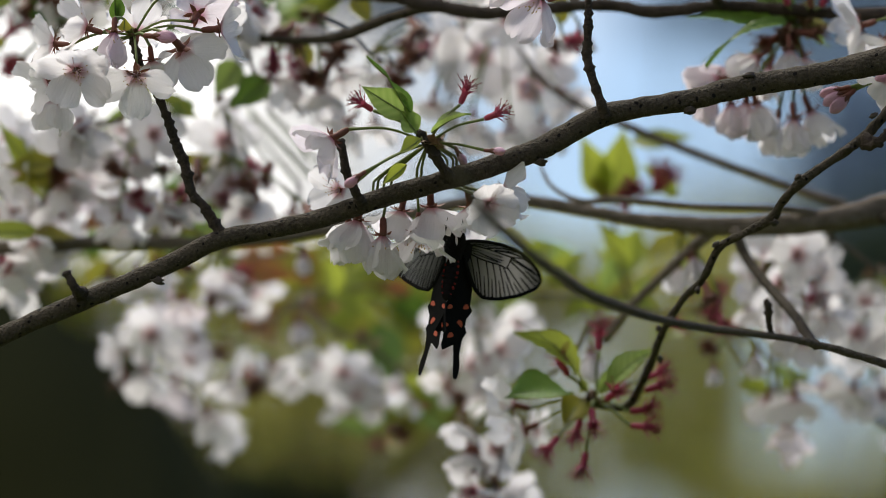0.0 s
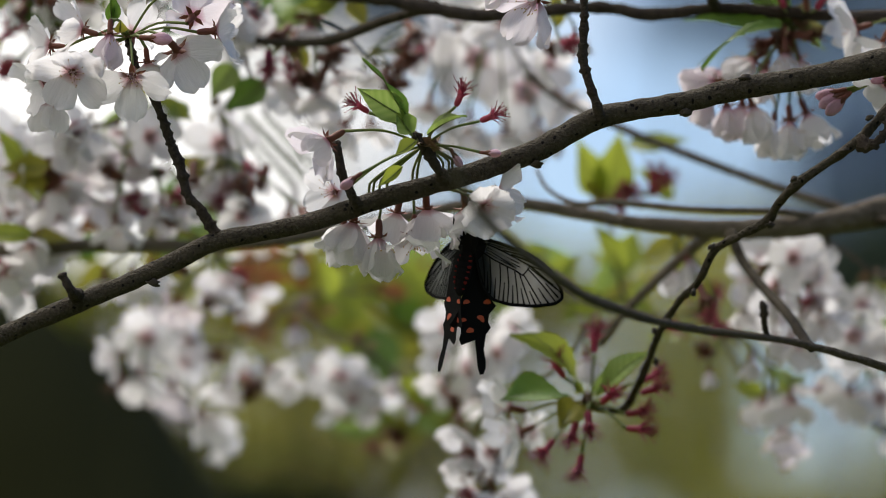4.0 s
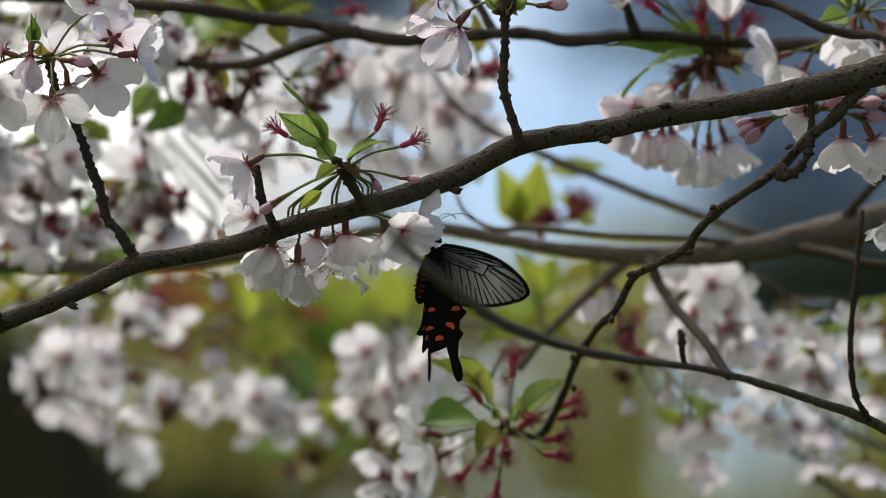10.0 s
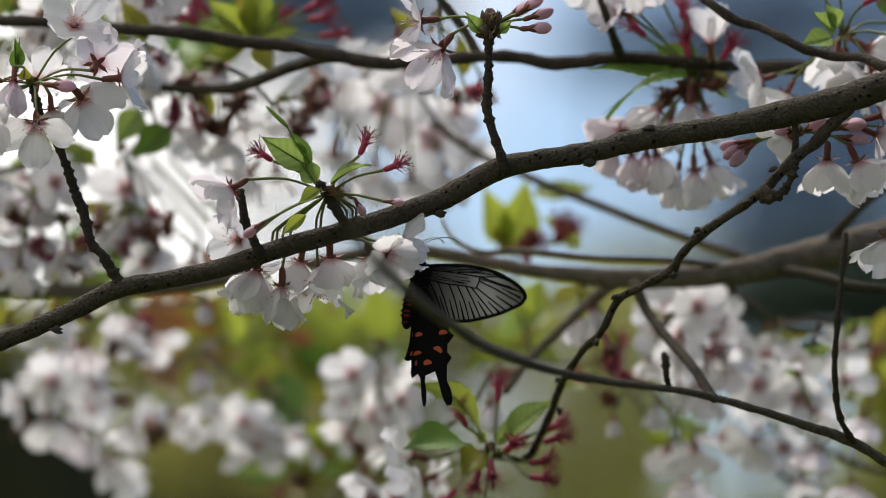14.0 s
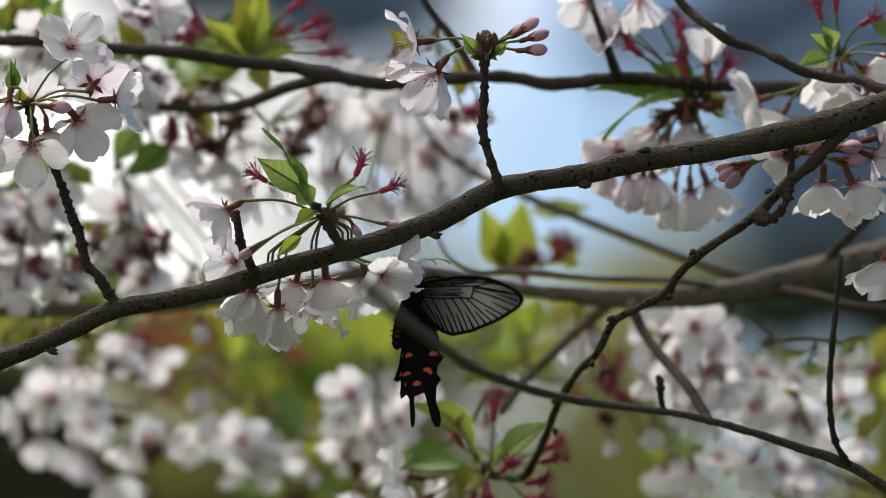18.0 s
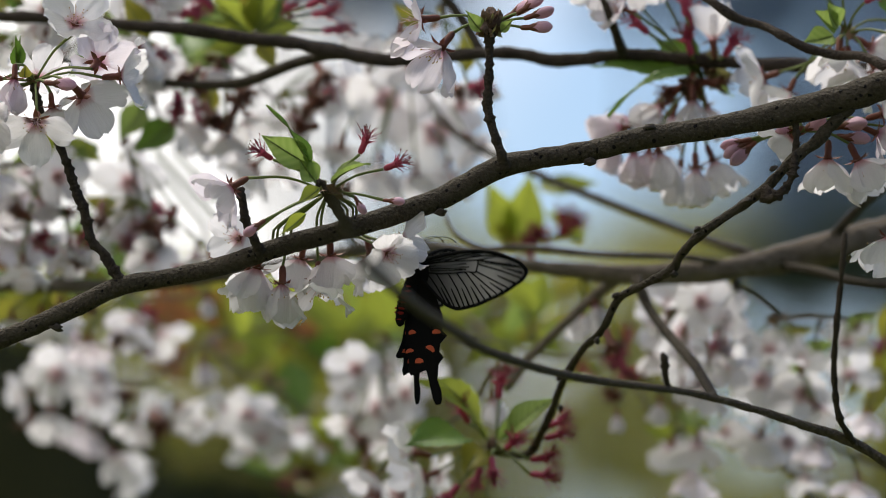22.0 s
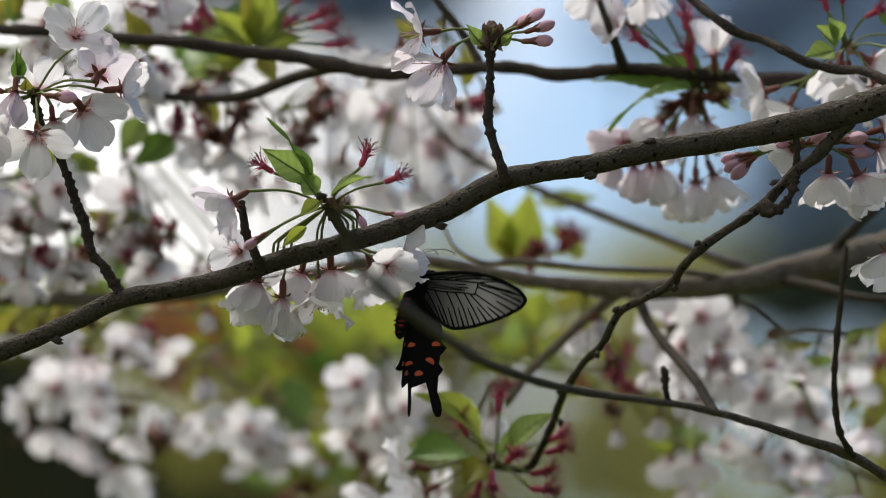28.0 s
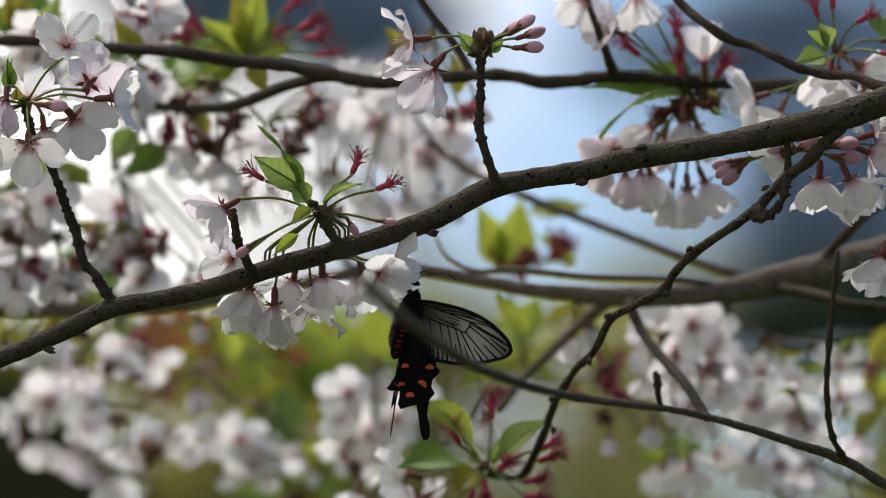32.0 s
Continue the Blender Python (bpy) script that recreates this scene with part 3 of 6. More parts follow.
# ---- branches ----
main = branch("cherry_branch", "grey-brown cherry branch with rough dotted bark", [
    (-0.2607, 2.9909, 1.944, 0.003511), (-0.228, 2.9891, 1.9607, 0.003745), (-0.1975, 2.9877, 1.9738, 0.003979), (-0.1718, 2.9867, 1.984, 0.003745), (-0.1531, 2.9858, 1.9924, 0.003862), (-0.1343, 2.9849, 2.0012, 0.003979), (-0.1133, 2.9845, 2.005, 0.003628), (-0.0899, 2.9839, 2.0103, 0.003979),
    (-0.0665, 2.9831, 2.0182, 0.004096), (-0.0431, 2.9824, 2.0243, 0.004096), (-0.0197, 2.9817, 2.0313, 0.004447), (-0.0009, 2.981, 2.038, 0.004681), (0.0108, 2.9803, 2.0443, 0.004681), (0.0236, 2.9797, 2.0508, 0.004798),
    (0.0389, 2.9793, 2.0541, 0.004213), (0.0599, 2.979, 2.0573, 0.00433), (0.0833, 2.9784, 2.0629, 0.004681), (0.1091, 2.978, 2.0667, 0.004681), (0.1325, 2.9775, 2.0713, 0.005383), (0.1559, 2.9769, 2.0767, 0.005851),
    (0.1793, 2.9762, 2.0836, 0.006085), (0.205, 2.9752, 2.093, 0.006553), (0.2378, 2.974, 2.1046, 0.007021)], sides=26, rough=0.10, step=0.0018, seed=1, knots=190, tree=1.95)
spur(main, [(-0.1334, 2.9848, 2.0022, 0.002574), (-0.1378, 2.9841, 2.0087, 0.002106), (-0.1411, 2.9834, 2.0147, 0.001989), (-0.1463, 2.9828, 2.0206, 0.001872), (-0.1488, 2.9817, 2.0317, 0.001872), (-0.1528, 2.9807, 2.0408, 0.001755), (-0.1568, 2.9795, 2.0525, 0.001638),
            (-0.1613, 2.9784, 2.0629, 0.001638), (-0.1671, 2.9773, 2.0732, 0.001404), (-0.1706, 2.9761, 2.0848, 0.001404)], seed=2)
spur(main, [(0.0248, 2.9766, 2.0507, 0.002806), (0.0234, 2.9731, 2.0555, 0.002102), (0.0199, 2.972, 2.0662, 0.001869), (0.0178, 2.9709, 2.0764, 0.001752), (0.0185, 2.9696, 2.0894, 0.001752), (0.0185, 2.9683, 2.1012, 0.001752), (0.0187, 2.9677, 2.1073, 0.002803), (0.0196, 2.9673, 2.1112, 0.002102)], seed=3)
spur(main, [(-0.0758, 2.9744, 2.0147, 0.002333), (-0.0781, 2.9709, 2.0191, 0.001865), (-0.0816, 2.9701, 2.0265, 0.001748), (-0.083, 2.9693, 2.0346, 0.001632), (-0.0846, 2.9686, 2.0408, 0.001748)], seed=4)
spur(main, [(-0.0392, 2.9733, 2.0249, 0.002333), (-0.0426, 2.9669, 2.0287, 0.002096), (-0.0461, 2.9632, 2.0348, 0.001861), (-0.0507, 2.9625, 2.0415, 0.001861), (-0.0521, 2.9623, 2.0436, 0.001163)], seed=5)
spur(main, [(-0.192, 2.9812, 1.9783, 0.002569), (-0.1944, 2.9749, 1.9808, 0.001632), (-0.1977, 2.9744, 1.9864, 0.001399), (-0.1981, 2.9743, 1.9873, 0.0006993)], seed=6, name="broken_stub")
scar(main, (-0.0014, 2.9787, 2.0316), (-12, -30, -102), 0.001521)
scar(main, (0.0603, 2.9765, 2.0526), (0, -30, -60), 0.001521)
scar(main, (0.0851, 2.9749, 2.067), (0, -30, 72), 0.001521)
scar(main, (-0.1604, 2.9837, 1.9837), (0, -30, -78), 0.001521)
spur(main, [(0.145, 2.9775, 2.0713, 0.0014), (0.1457, 2.9783, 2.0631, 0.0012), (0.145, 2.980, 2.0565, 0.0011)], seed=11)

fork = branch("forked_twig", "thin grey-brown cherry twig with small knobs, hanging from the branch", [
    (0.1676, 2.977, 2.0762, 0.003089), (0.1606, 2.9778, 2.0685, 0.002677), (0.1531, 2.9786, 2.0608, 0.002471), (0.1442, 2.9793, 2.0539, 0.002471), (0.1329, 2.9806, 2.0422, 0.002125), (0.1224, 2.9814, 2.0343, 0.001947), (0.1147, 2.9819, 2.0292, 0.001772), (0.106, 2.9826, 2.0231, 0.002125),
    (0.0979, 2.9934, 2.0153, 0.001688), (0.0946, 2.999, 2.0102, 0.002046), (0.0839, 3.0046, 2.0047, 0.001694), (0.073, 3.0152, 1.9993, 0.001789), (0.0659, 3.0266, 1.9871, 0.001525), (0.0582, 3.0474, 1.9807, 0.001716), (0.05, 3.0687, 1.9691, 0.001545), (0.0464, 3.0897, 1.9605, 0.001647),
    (0.0409, 3.111, 1.9494, 0.001565), (0.0357, 3.1218, 1.9419, 0.001663), (0.0271, 3.1219, 1.9412, 0.001294), (0.0205, 3.1217, 1.9429, 0.001109)], sides=14, rough=0.34, step=0.0018, seed=12, knots=60)
spur(fork, [(0.1327, 2.9757, 2.0407, 0.002103), (0.1348, 2.9711, 2.0369, 0.001866), (0.1384, 2.9678, 2.0389, 0.002097), (0.1426, 2.9673, 2.0435, 0.001748), (0.144, 2.9668, 2.0484, 0.001282), (0.1446, 2.9691, 2.0557, 0.001166)], seed=13, name="knobbly_spur", rings=0.6, rough=0.7, step=0.0009, sides=16)
for q, out in (((0.1044, 2.9774, 2.0247), (-1, -0.3, 1)), ((0.0954, 2.9963, 2.0076), (0.4, -0.3, -1)), ((0.136, 2.9747, 2.0498), (-0.7, -0.3, 1)), ((0.0712, 3.0151, 2.0007), (-1, -0.3, 0.6)),
               ((0.0481, 3.0685, 1.9706), (-1, -0.3, 0.5)), ((0.0493, 3.0898, 1.9591), (1, -0.3, -0.4)), ((0.1248, 2.9761, 2.0365), (-0.4, -0.6, 1)), ((0.064, 3.027, 1.9826), (1, -0.3, -0.5)), ((0.0432, 3.1004, 1.9541), (-1, -0.2, 0.3))):
    scar(fork, q, out, 0.001287)

front = branch("front_twig", "thin bare grey-brown twig in front of the branch", [
    (0.2348, 2.9875, 1.8992, 0.00214), (0.1991, 2.9746, 1.917, 0.002133), (0.1818, 2.9655, 1.9275, 0.002127), (0.1656, 2.9565, 1.9359, 0.002121), (0.1465, 2.9439, 1.9413, 0.001788), (0.1253, 2.9322, 1.947, 0.001618), (0.1042, 2.9197, 1.9515, 0.001611), (0.0832, 2.9034, 1.9533, 0.001603),
    (0.0602, 2.8882, 1.9549, 0.001787), (0.0394, 2.8558, 1.9565, 0.001767), (0.0167, 2.8092, 1.9605, 0.002018), (0.0035, 2.7535, 1.9636, 0.002076), (-0.0093, 2.6908, 1.9671, 0.002128), (-0.0194, 2.6272, 1.9701, 0.002079), (-0.027, 2.5726, 1.973, 0.002036), (-0.0315, 2.5247, 1.9785, 0.001817),
    (-0.0335, 2.4765, 1.9879, 0.001605), (-0.0341, 2.4361, 1.9986, 0.001579), (-0.0326, 2.4117, 2.0109, 0.001739), (-0.0325, 2.4034, 2.0136, 0.0008676)], sides=12, rough=0.24, step=0.0025, seed=14, knots=30, mat=BARK_GREY, tree=1.6, first=True)
spur(front, [(0.1675, 2.9566, 1.9354, 0.001471), (0.1622, 2.9438, 1.9425, 0.001198), (0.1597, 2.9348, 1.9509, 0.001195), (0.1586, 2.9264, 1.964, 0.001192), (0.1591, 2.9168, 1.9792, 0.001122), (0.1602, 2.9114, 1.9925, 0.001121), (0.1614, 2.906, 2.0057, 0.001119), (0.1623, 2.9049, 2.0159, 0.0009232)], name="side_shoot", seed=15, rings=0.22, rough=0.4, step=0.002)
spur(front, [(0.0907, 2.9114, 1.954, 0.001368), (0.0897, 2.907, 1.9577, 0.001195), (0.0891, 2.9022, 1.9646, 0.001534), (0.0882, 2.902, 1.9668, 0.0008525)], name="dry_stub", seed=16)

branch("upper_branch", "brown cherry branch above the main branch", [
    (-0.2729, 3.1123, 2.1283, 0.002469), (-0.2214, 3.112, 2.1308, 0.002469), (-0.1768, 3.1022, 2.1289, 0.002461), (-0.1348, 3.0926, 2.1242, 0.002453), (-0.1129, 3.0928, 2.1227, 0.002862), (-0.0886, 3.0931, 2.1191, 0.002862), (-0.0643, 3.0934, 2.1164, 0.002862), (-0.0448, 3.0938, 2.1125, 0.003067), (-0.0229, 3.0941, 2.1096, 0.002862),
    (0.0039, 3.0939, 2.1116, 0.002658), (0.0282, 3.0938, 2.1128, 0.002658), (0.0489, 3.0941, 2.1096, 0.002862), (0.0757, 3.0939, 2.1121, 0.002658), (0.1013, 3.094, 2.1106, 0.002658), (0.1256, 3.0943, 2.1082, 0.002862), (0.1499, 3.0943, 2.1079, 0.003067), (0.1797, 3.1045, 2.1071, 0.003077), (0.2497, 3.124, 2.1126, 0.003509)], sides=16, seed=17, knots=80, rough=0.26, step=0.002, mat=BARK_TWIG, tree=2.2)
branch("upper_side_branch", "thin brown branch joining the upper branch", [
    (-0.0438, 3.0937, 2.1135, 0.002921), (-0.0559, 3.1039, 2.1119, 0.002442), (-0.0696, 3.1143, 2.1093, 0.00245), (-0.087, 3.1249, 2.104, 0.002457), (-0.1045, 3.135, 2.1036, 0.001972), (-0.1321, 3.1447, 2.1069, 0.001731), (-0.1708, 3.1736, 2.1192, 0.001748), (-0.1857, 3.172, 2.134, 0.001498), (-0.1907, 3.1694, 2.1589, 0.001498)], sides=11, seed=18, knots=14)
branch("crossing_twig", "thin twig crossing behind the upper branch", [(-0.012, 3.0993, 2.1561, 0.001709), (-0.0046, 3.1007, 2.1428, 0.001709), (0.0024, 3.1016, 2.134, 0.001831), (0.01, 3.1027, 2.1233, 0.001831), (0.0151, 3.0988, 2.1132, 0.002194)], sides=10, seed=19, rings=0.1)
branch("upright_twig", "short dark brown twig rising from the upper branch", [(0.0759, 3.0939, 2.1121, 0.002677), (0.0728, 3.083, 2.1194, 0.001941), (0.0692, 3.0721, 2.1277, 0.001693), (0.0653, 3.0709, 2.1397, 0.001693), (0.0619, 3.0696, 2.1518, 0.001451)], sides=10, seed=20, rings=0.12, step=0.002)
branch("corner_twig", "dark knobbly twig sloping above the branch", [
    (0.091, 3.0295, 2.1507, 0.00191), (0.1029, 3.0311, 2.1352, 0.00191), (0.1137, 3.0222, 2.1244, 0.001904), (0.124, 3.0229, 2.118, 0.002141), (0.1335, 3.0231, 2.1156, 0.001904), (0.1425, 3.0137, 2.1095, 0.002016), (0.152, 3.0142, 2.1048, 0.002016), (0.1651, 3.0145, 2.102, 0.001897), (0.1752, 3.0046, 2.1002, 0.002127), (0.1852, 2.9952, 2.0946, 0.002356), (0.201, 2.9856, 2.0896, 0.002818), (0.2191, 2.9752, 2.093, 0.002808)], sides=12, seed=21, rough=0.26, step=0.002, knots=30, mat=BARK_TWIG, tree=2.1)
branch("back_limb", "thick brown cherry limb behind the branch", [
    (0.2544, 3.1895, 2.0632, 0.008815), (0.2189, 3.1837, 2.0512, 0.008346), (0.1955, 3.1775, 2.0437, 0.008128), (0.1732, 3.1711, 2.0373, 0.007439), (0.1533, 3.1716, 2.0328, 0.007016), (0.1281, 3.1652, 2.0269, 0.005317), (0.1033, 3.1654, 2.0245, 0.004962), (0.0784, 3.1655, 2.024, 0.004399), (0.0586, 3.1653, 2.0255, 0.003669),
    (0.0387, 3.1651, 2.0274, 0.002939), (0.0164, 3.1716, 2.0324, 0.002985), (-0.0209, 3.1781, 2.038, 0.002743), (-0.0661, 3.1928, 2.032, 0.002755), (-0.1137, 3.1936, 2.0238, 0.003005), (-0.1588, 3.194, 2.0208, 0.003005), (-0.1963, 3.1939, 2.0216, 0.003005), (-0.2264, 3.1941, 2.0196, 0.003005), (-0.2802, 3.2079, 2.0222, 0.003018)], sides=16, mat=BARK_OLD, seed=22, knots=40, tree=1.85, first=True)
branch("back_branch", "brown side branch above the thick limb", [(0.1256, 3.165, 2.0284, 0.001738), (0.103, 3.1577, 2.0309, 0.00161), (0.0659, 3.1576, 2.0321, 0.001486), (0.0337, 3.1573, 2.0351, 0.001486), (0.0163, 3.1573, 2.0346, 0.001238), (0.004, 3.1636, 2.0415, 0.0008688), (-0.001, 3.1697, 2.0509, 0.0007464)], sides=10, mat=BARK_OLD, seed=23)
branch("slanting_twig", "thin slanting twig behind the branch", [(0.1359, 3.2322, 2.04, 0.00251), (0.1184, 3.2316, 2.0455, 0.002054), (0.0903, 3.2305, 2.0556, 0.00194), (0.0619, 3.2294, 2.0662, 0.00194), (0.0413, 3.2285, 2.0745, 0.001826), (0.0117, 3.2271, 2.0879, 0.001597), (-0.0061, 3.2258, 2.1005, 0.001369)], sides=10, seed=24, mat=BARK_OLD)
branch("under_twig", "olive twig hanging below the thick limb", [(0.076, 3.1655, 2.0235, 0.002979), (0.0637, 3.1736, 2.0138, 0.002488), (0.0501, 3.1819, 2.0021, 0.002244), (0.0365, 3.1903, 1.9891, 0.001999), (0.0265, 3.1987, 1.976, 0.001753)], sides=10, seed=25, mat=BARK_OLD)
branch("hanging_twig", "brown twig slanting down in front of white blossom", [(0.0823, 3.1238, 2.0187, 0.00245), (0.0873, 3.1182, 2.0054, 0.0022), (0.0951, 3.1054, 1.9931, 0.00219), (0.1054, 3.0858, 1.9789, 0.002175), (0.1121, 3.0591, 1.9649, 0.002156), (0.1132, 3.0245, 1.9586, 0.001657)], sides=10, seed=26)
branch("side_twig", "thin twig under the thick limb", [(0.1361, 3.1789, 2.0306, 0.002493), (0.1621, 3.1514, 2.024, 0.002224), (0.1762, 3.1379, 2.0182, 0.002214), (0.1934, 3.1381, 2.0162, 0.002214), (0.2254, 3.1385, 2.0128, 0.002214)], sides=10, seed=27)
branch("low_twig", "thin brown twig among the far blossom", [(0.1267, 3.1934, 2.0258, 0.001703), (0.1353, 3.3449, 2.0202, 0.001573), (0.1457, 3.347, 1.9993, 0.001573), (0.1615, 3.3492, 1.9785, 0.001573), (0.1824, 3.3512, 1.9602, 0.001573), (0.2139, 3.3523, 1.9498, 0.001573)], sides=10, seed=28)
branch("lower_twig", "brown twig below the lower blossoms", [(0.0986, 3.3503, 1.9681, 0.001573), (0.1248, 3.3505, 1.9668, 0.001573), (0.1431, 3.3512, 1.9602, 0.001782), (0.1667, 3.3528, 1.9446, 0.001782), (0.1929, 3.355, 1.9237, 0.001782)], sides=10, seed=29, tree=1.45)
branch("rising_twig", "thin brown twig rising from the thick limb", [(0.1657, 3.1712, 2.0361, 0.002488), (0.1777, 3.1627, 2.0501, 0.002234), (0.1922, 3.1545, 2.0617, 0.001982), (0.212, 3.1537, 2.0691, 0.001982)], sides=10, seed=31)

for a, c in (((-0.1364, 3.3268, 2.0967, 0.001307), (-0.1077, 3.3301, 2.0647, 0.001307)), ((-0.1269, 3.3369, 2.0958, 0.001049), (-0.102, 3.3397, 2.0692, 0.001049)), ((-0.117, 3.3179, 2.0857, 0.001042), (-0.11, 3.3192, 2.0727, 0.001042)), ((-0.1342, 3.3377, 2.088, 0.001049), (-0.1138, 3.3403, 2.0632, 0.001049))):
    branch("pale_stalk", "thin pale green stalk against white sky", [a, c], "stalk", sides=7, rough=0.05, mat=STEM)

tree = thing("cherry_tree", TREE, "old cherry tree trunk that bears the flowering branches", "tree")
part("trunk", tube([(0.03, 0.02, -0.05, 0.17), (0, 0, 0.5, 0.125), (0, 0, 1.3, 0.11), (0, 0, 2.3, 0.095), (0.05, 0.05, 3.2, 0.07)], 0.05, 18, 0.15, 0, 61), BARK_OLD, tree)
for k, (x, y, z) in enumerate(((0.9, 0.3, 4.2), (-0.5, 0.8, 4.4), (0.3, -0.9, 4.1), (0.2, 0.6, 5.0))):
    part("bough", tube([(0.02, 0.02, 2.6 + 0.1 * k, 0.06), (x * 0.5, y * 0.5, 3.3, 0.045), (x, y, z, 0.015)], 0.06, 10, 0.15, 0, 62 + k), BARK_OLD, tree)

# ---- clusters in focus ----
D, L_, R_, U_ = (0, -0.3, -1), (-1, -0.2, -0.1), (1, -0.2, 0), (0.2, -0.3, 1)


def cluster(at, label, group="blossom clusters on the branch"):
    return thing("blossom_cluster", at, label, "blossom", group)


def foot_scales(c, count=7, reach=0.004, seed=0):
    """Brown bud scales at a cluster's foot."""
    rng = random.Random(seed)
    for k in range(count):
        d = Vector((rng.uniform(-1, 1), rng.uniform(-1, 0.4), rng.uniform(-0.6, 1))).normalized()
        part("bud_scale", SCALES[k % 3], None, c, m=along(d * reach * 0.35, d, rng.uniform(0, 360), reach * rng.uniform(0.7, 1.2)))


SCALES = [leaf_mesh(1.0, 0.75, 0.9, 0.3, k, 5, 5) for k in range(3)]
for me in SCALES:
    me.transform(Matrix.Rotation(radians(90), 4, "X"))
for me, mt in zip(SCALES, (SCALE, SCALE_GREEN, SCALE)):
    me.materials.append(mt)

c1 = cluster((-0.1699, 2.976, 2.0855), "dense cluster of white cherry blossoms with red centres")
foot_scales(c1, 8, 0.004, 1)
blossom(c1, (-0.1526, 2.9640, 2.1082), (0.12, -0.85, 0.5), 0.0160, 76, spin=36)
blossom(c1, (-0.1433, 2.9660, 2.0925), (0.28, 0.85, 0.5), 0.0165, 70, spin=20, pink=True)
blossom(c1, (-0.1337, 2.9680, 2.0869), (1, 0.12, 0.1), 0.0172, 62, spin=10)
blossom(c1, (-0.1495, 2.9620, 2.0779), (0.45, 0.75, -0.5), 0.0180, 68, spin=0)
blossom(c1, (-0.1677, 2.9560, 2.0664), (0.02, -0.78, -0.58), 0.0172, 72, spin=40, missing=(0, 4))
blossom(c1, (-0.1921, 2.9520, 2.0679), (-0.12, -0.85, -0.5), 0.0168, 72, spin=5)
blossom(c1, (-0.2047, 2.9620, 2.0653), (-0.9, 0.25, -0.35), 0.0145, 66)
blossom(c1, (-0.2005, 2.9620, 2.0573), (-0.15, 0.1, -1), 0.0148, 34)
blossom(c1, (-0.1883, 2.9620, 2.0868), (-0.9, 0.15, 0.32), 0.0150, 52)
blossom(c1, (-0.2021, 2.9660, 2.0808), (-0.9, 0.25, 0.1), 0.0145, 60)
blossom(c1, (-0.1765, 2.9500, 2.0832), (-0.03, -0.1, -1), 0.0142, 9, pink=True)
blossom(c1, (-0.1690, 2.9850, 2.0878), (0.1, 0.45, 0.85), 0.0150, 62)
blossom(c1, (-0.1624, 2.9750, 2.0746), (0.1, 0.3, -1), 0.0140, 56)
bud(c1, (-0.1595, 2.9540, 2.0820), (1, -0.25, -0.12), 0.0095)
leaf(c1, (-0.1767, 2.9660, 2.0896), (-0.1769, 2.9620, 2.1031), 0.0046, (0.75, -1, 0), 0.15, 1.2, LEAF_DARK)
leaf(c1, (-0.1763, 2.9680, 2.0894), (-0.1752, 2.9650, 2.1031), 0.0040, (-0.75, -1, 0), 0.15, 1.2, LEAF_DARK)
leaf(c1, (-0.1730, 2.9580, 2.0847), (-0.1723, 2.9550, 2.0899), 0.005, (0.3, -1, 0.3), 0.5, 0.6, LEAF_OLIVE)

c2 = cluster((-0.0479, 2.9629, 2.0383), "open cluster of fading cherry blossoms, crimson calyces and young leaves")
foot_scales(c2, 16, 0.0056, 2)
spent(c2, (-0.0323, 2.9547, 2.0584), (0.45, -0.15, 1), 0.0135)
spent(c2, (-0.0195, 2.9557, 2.0492), (1, -0.2, 0.38), 0.0135)
spent(c2, (-0.0748, 2.9552, 2.0538), (-1, -0.25, 0.62), 0.0125)
bud(c2, (-0.0218, 2.9603, 2.0345), (1, -0.1, -0.08), 0.0062)
leaf(c2, (-0.0555, 2.9570, 2.0487), (-0.0751, 2.9500, 2.0605), 0.0112, (-0.35, -1, 0.35), 0.3, 0.35)
leaf(c2, (-0.0548, 2.9560, 2.0490), (-0.0648, 2.9530, 2.0656), 0.0046, (0.8, -0.7, 0.5), 0.25, 1.1, LEAF_DARK)
leaf(c2, (-0.0640, 2.9532, 2.0645), (-0.0730, 2.9530, 2.0733), 0.0026, (0.7, -0.6, 0.3), 0.5, 0.9, LEAF_DARK)
leaf(c2, (-0.0529, 2.9552, 2.0421), (-0.0594, 2.9525, 2.0507), 0.009, (0.2, -1, 0.2), 0.5, 0.5)
leaf(c2, (-0.0521, 2.9594, 2.0431), (-0.0578, 2.9524, 2.0521), 0.007, (0.5, -1, 0.4), 0.5, 0.5)
leaf(c2, (-0.0465, 2.9594, 2.0421), (-0.0301, 2.9497, 2.0485), 0.009, (0.1, -0.5, 1), -0.5, 0.5)
leaf(c2, (-0.0508, 2.9567, 2.0395), (-0.06, 2.9514, 2.0326), 0.006, (-0.1, -0.8, 0.6), 0.6, 0.7, LEAF_PALE)
leaf(c2, (-0.0567, 2.9608, 2.029), (-0.0673, 2.9588, 2.0201), 0.005, (0.1, -0.8, 0.5), 0.4, 0.8, LEAF_PALE)
blossom(c2, (-0.0873, 2.9557, 2.0394), (-0.82, -0.2, -0.52), 0.0176, 58, spin=54, slim=1.1, pink=True)
bud(c2, (-0.0355, 2.9713, 2.0348), (0.6, -0.2, -1), 0.0062)
blossom(c2, (-0.0519, 2.9900, 2.0041), (0.06, 0.02, -1), 0.0180, 52, spin=14, via=(-0.0529, 2.9895, 2.0267))
blossom(c2, (-0.0671, 2.9890, 2.0025), (0.0, -0.05, -1), 0.0172, 30, spin=0, via=(-0.0661, 2.9895, 2.0233))
blossom(c2, (-0.0778, 2.9910, 2.0093), (-0.3, 0.05, -1), 0.0170, 42, via=(-0.0689, 2.9895, 2.0224))
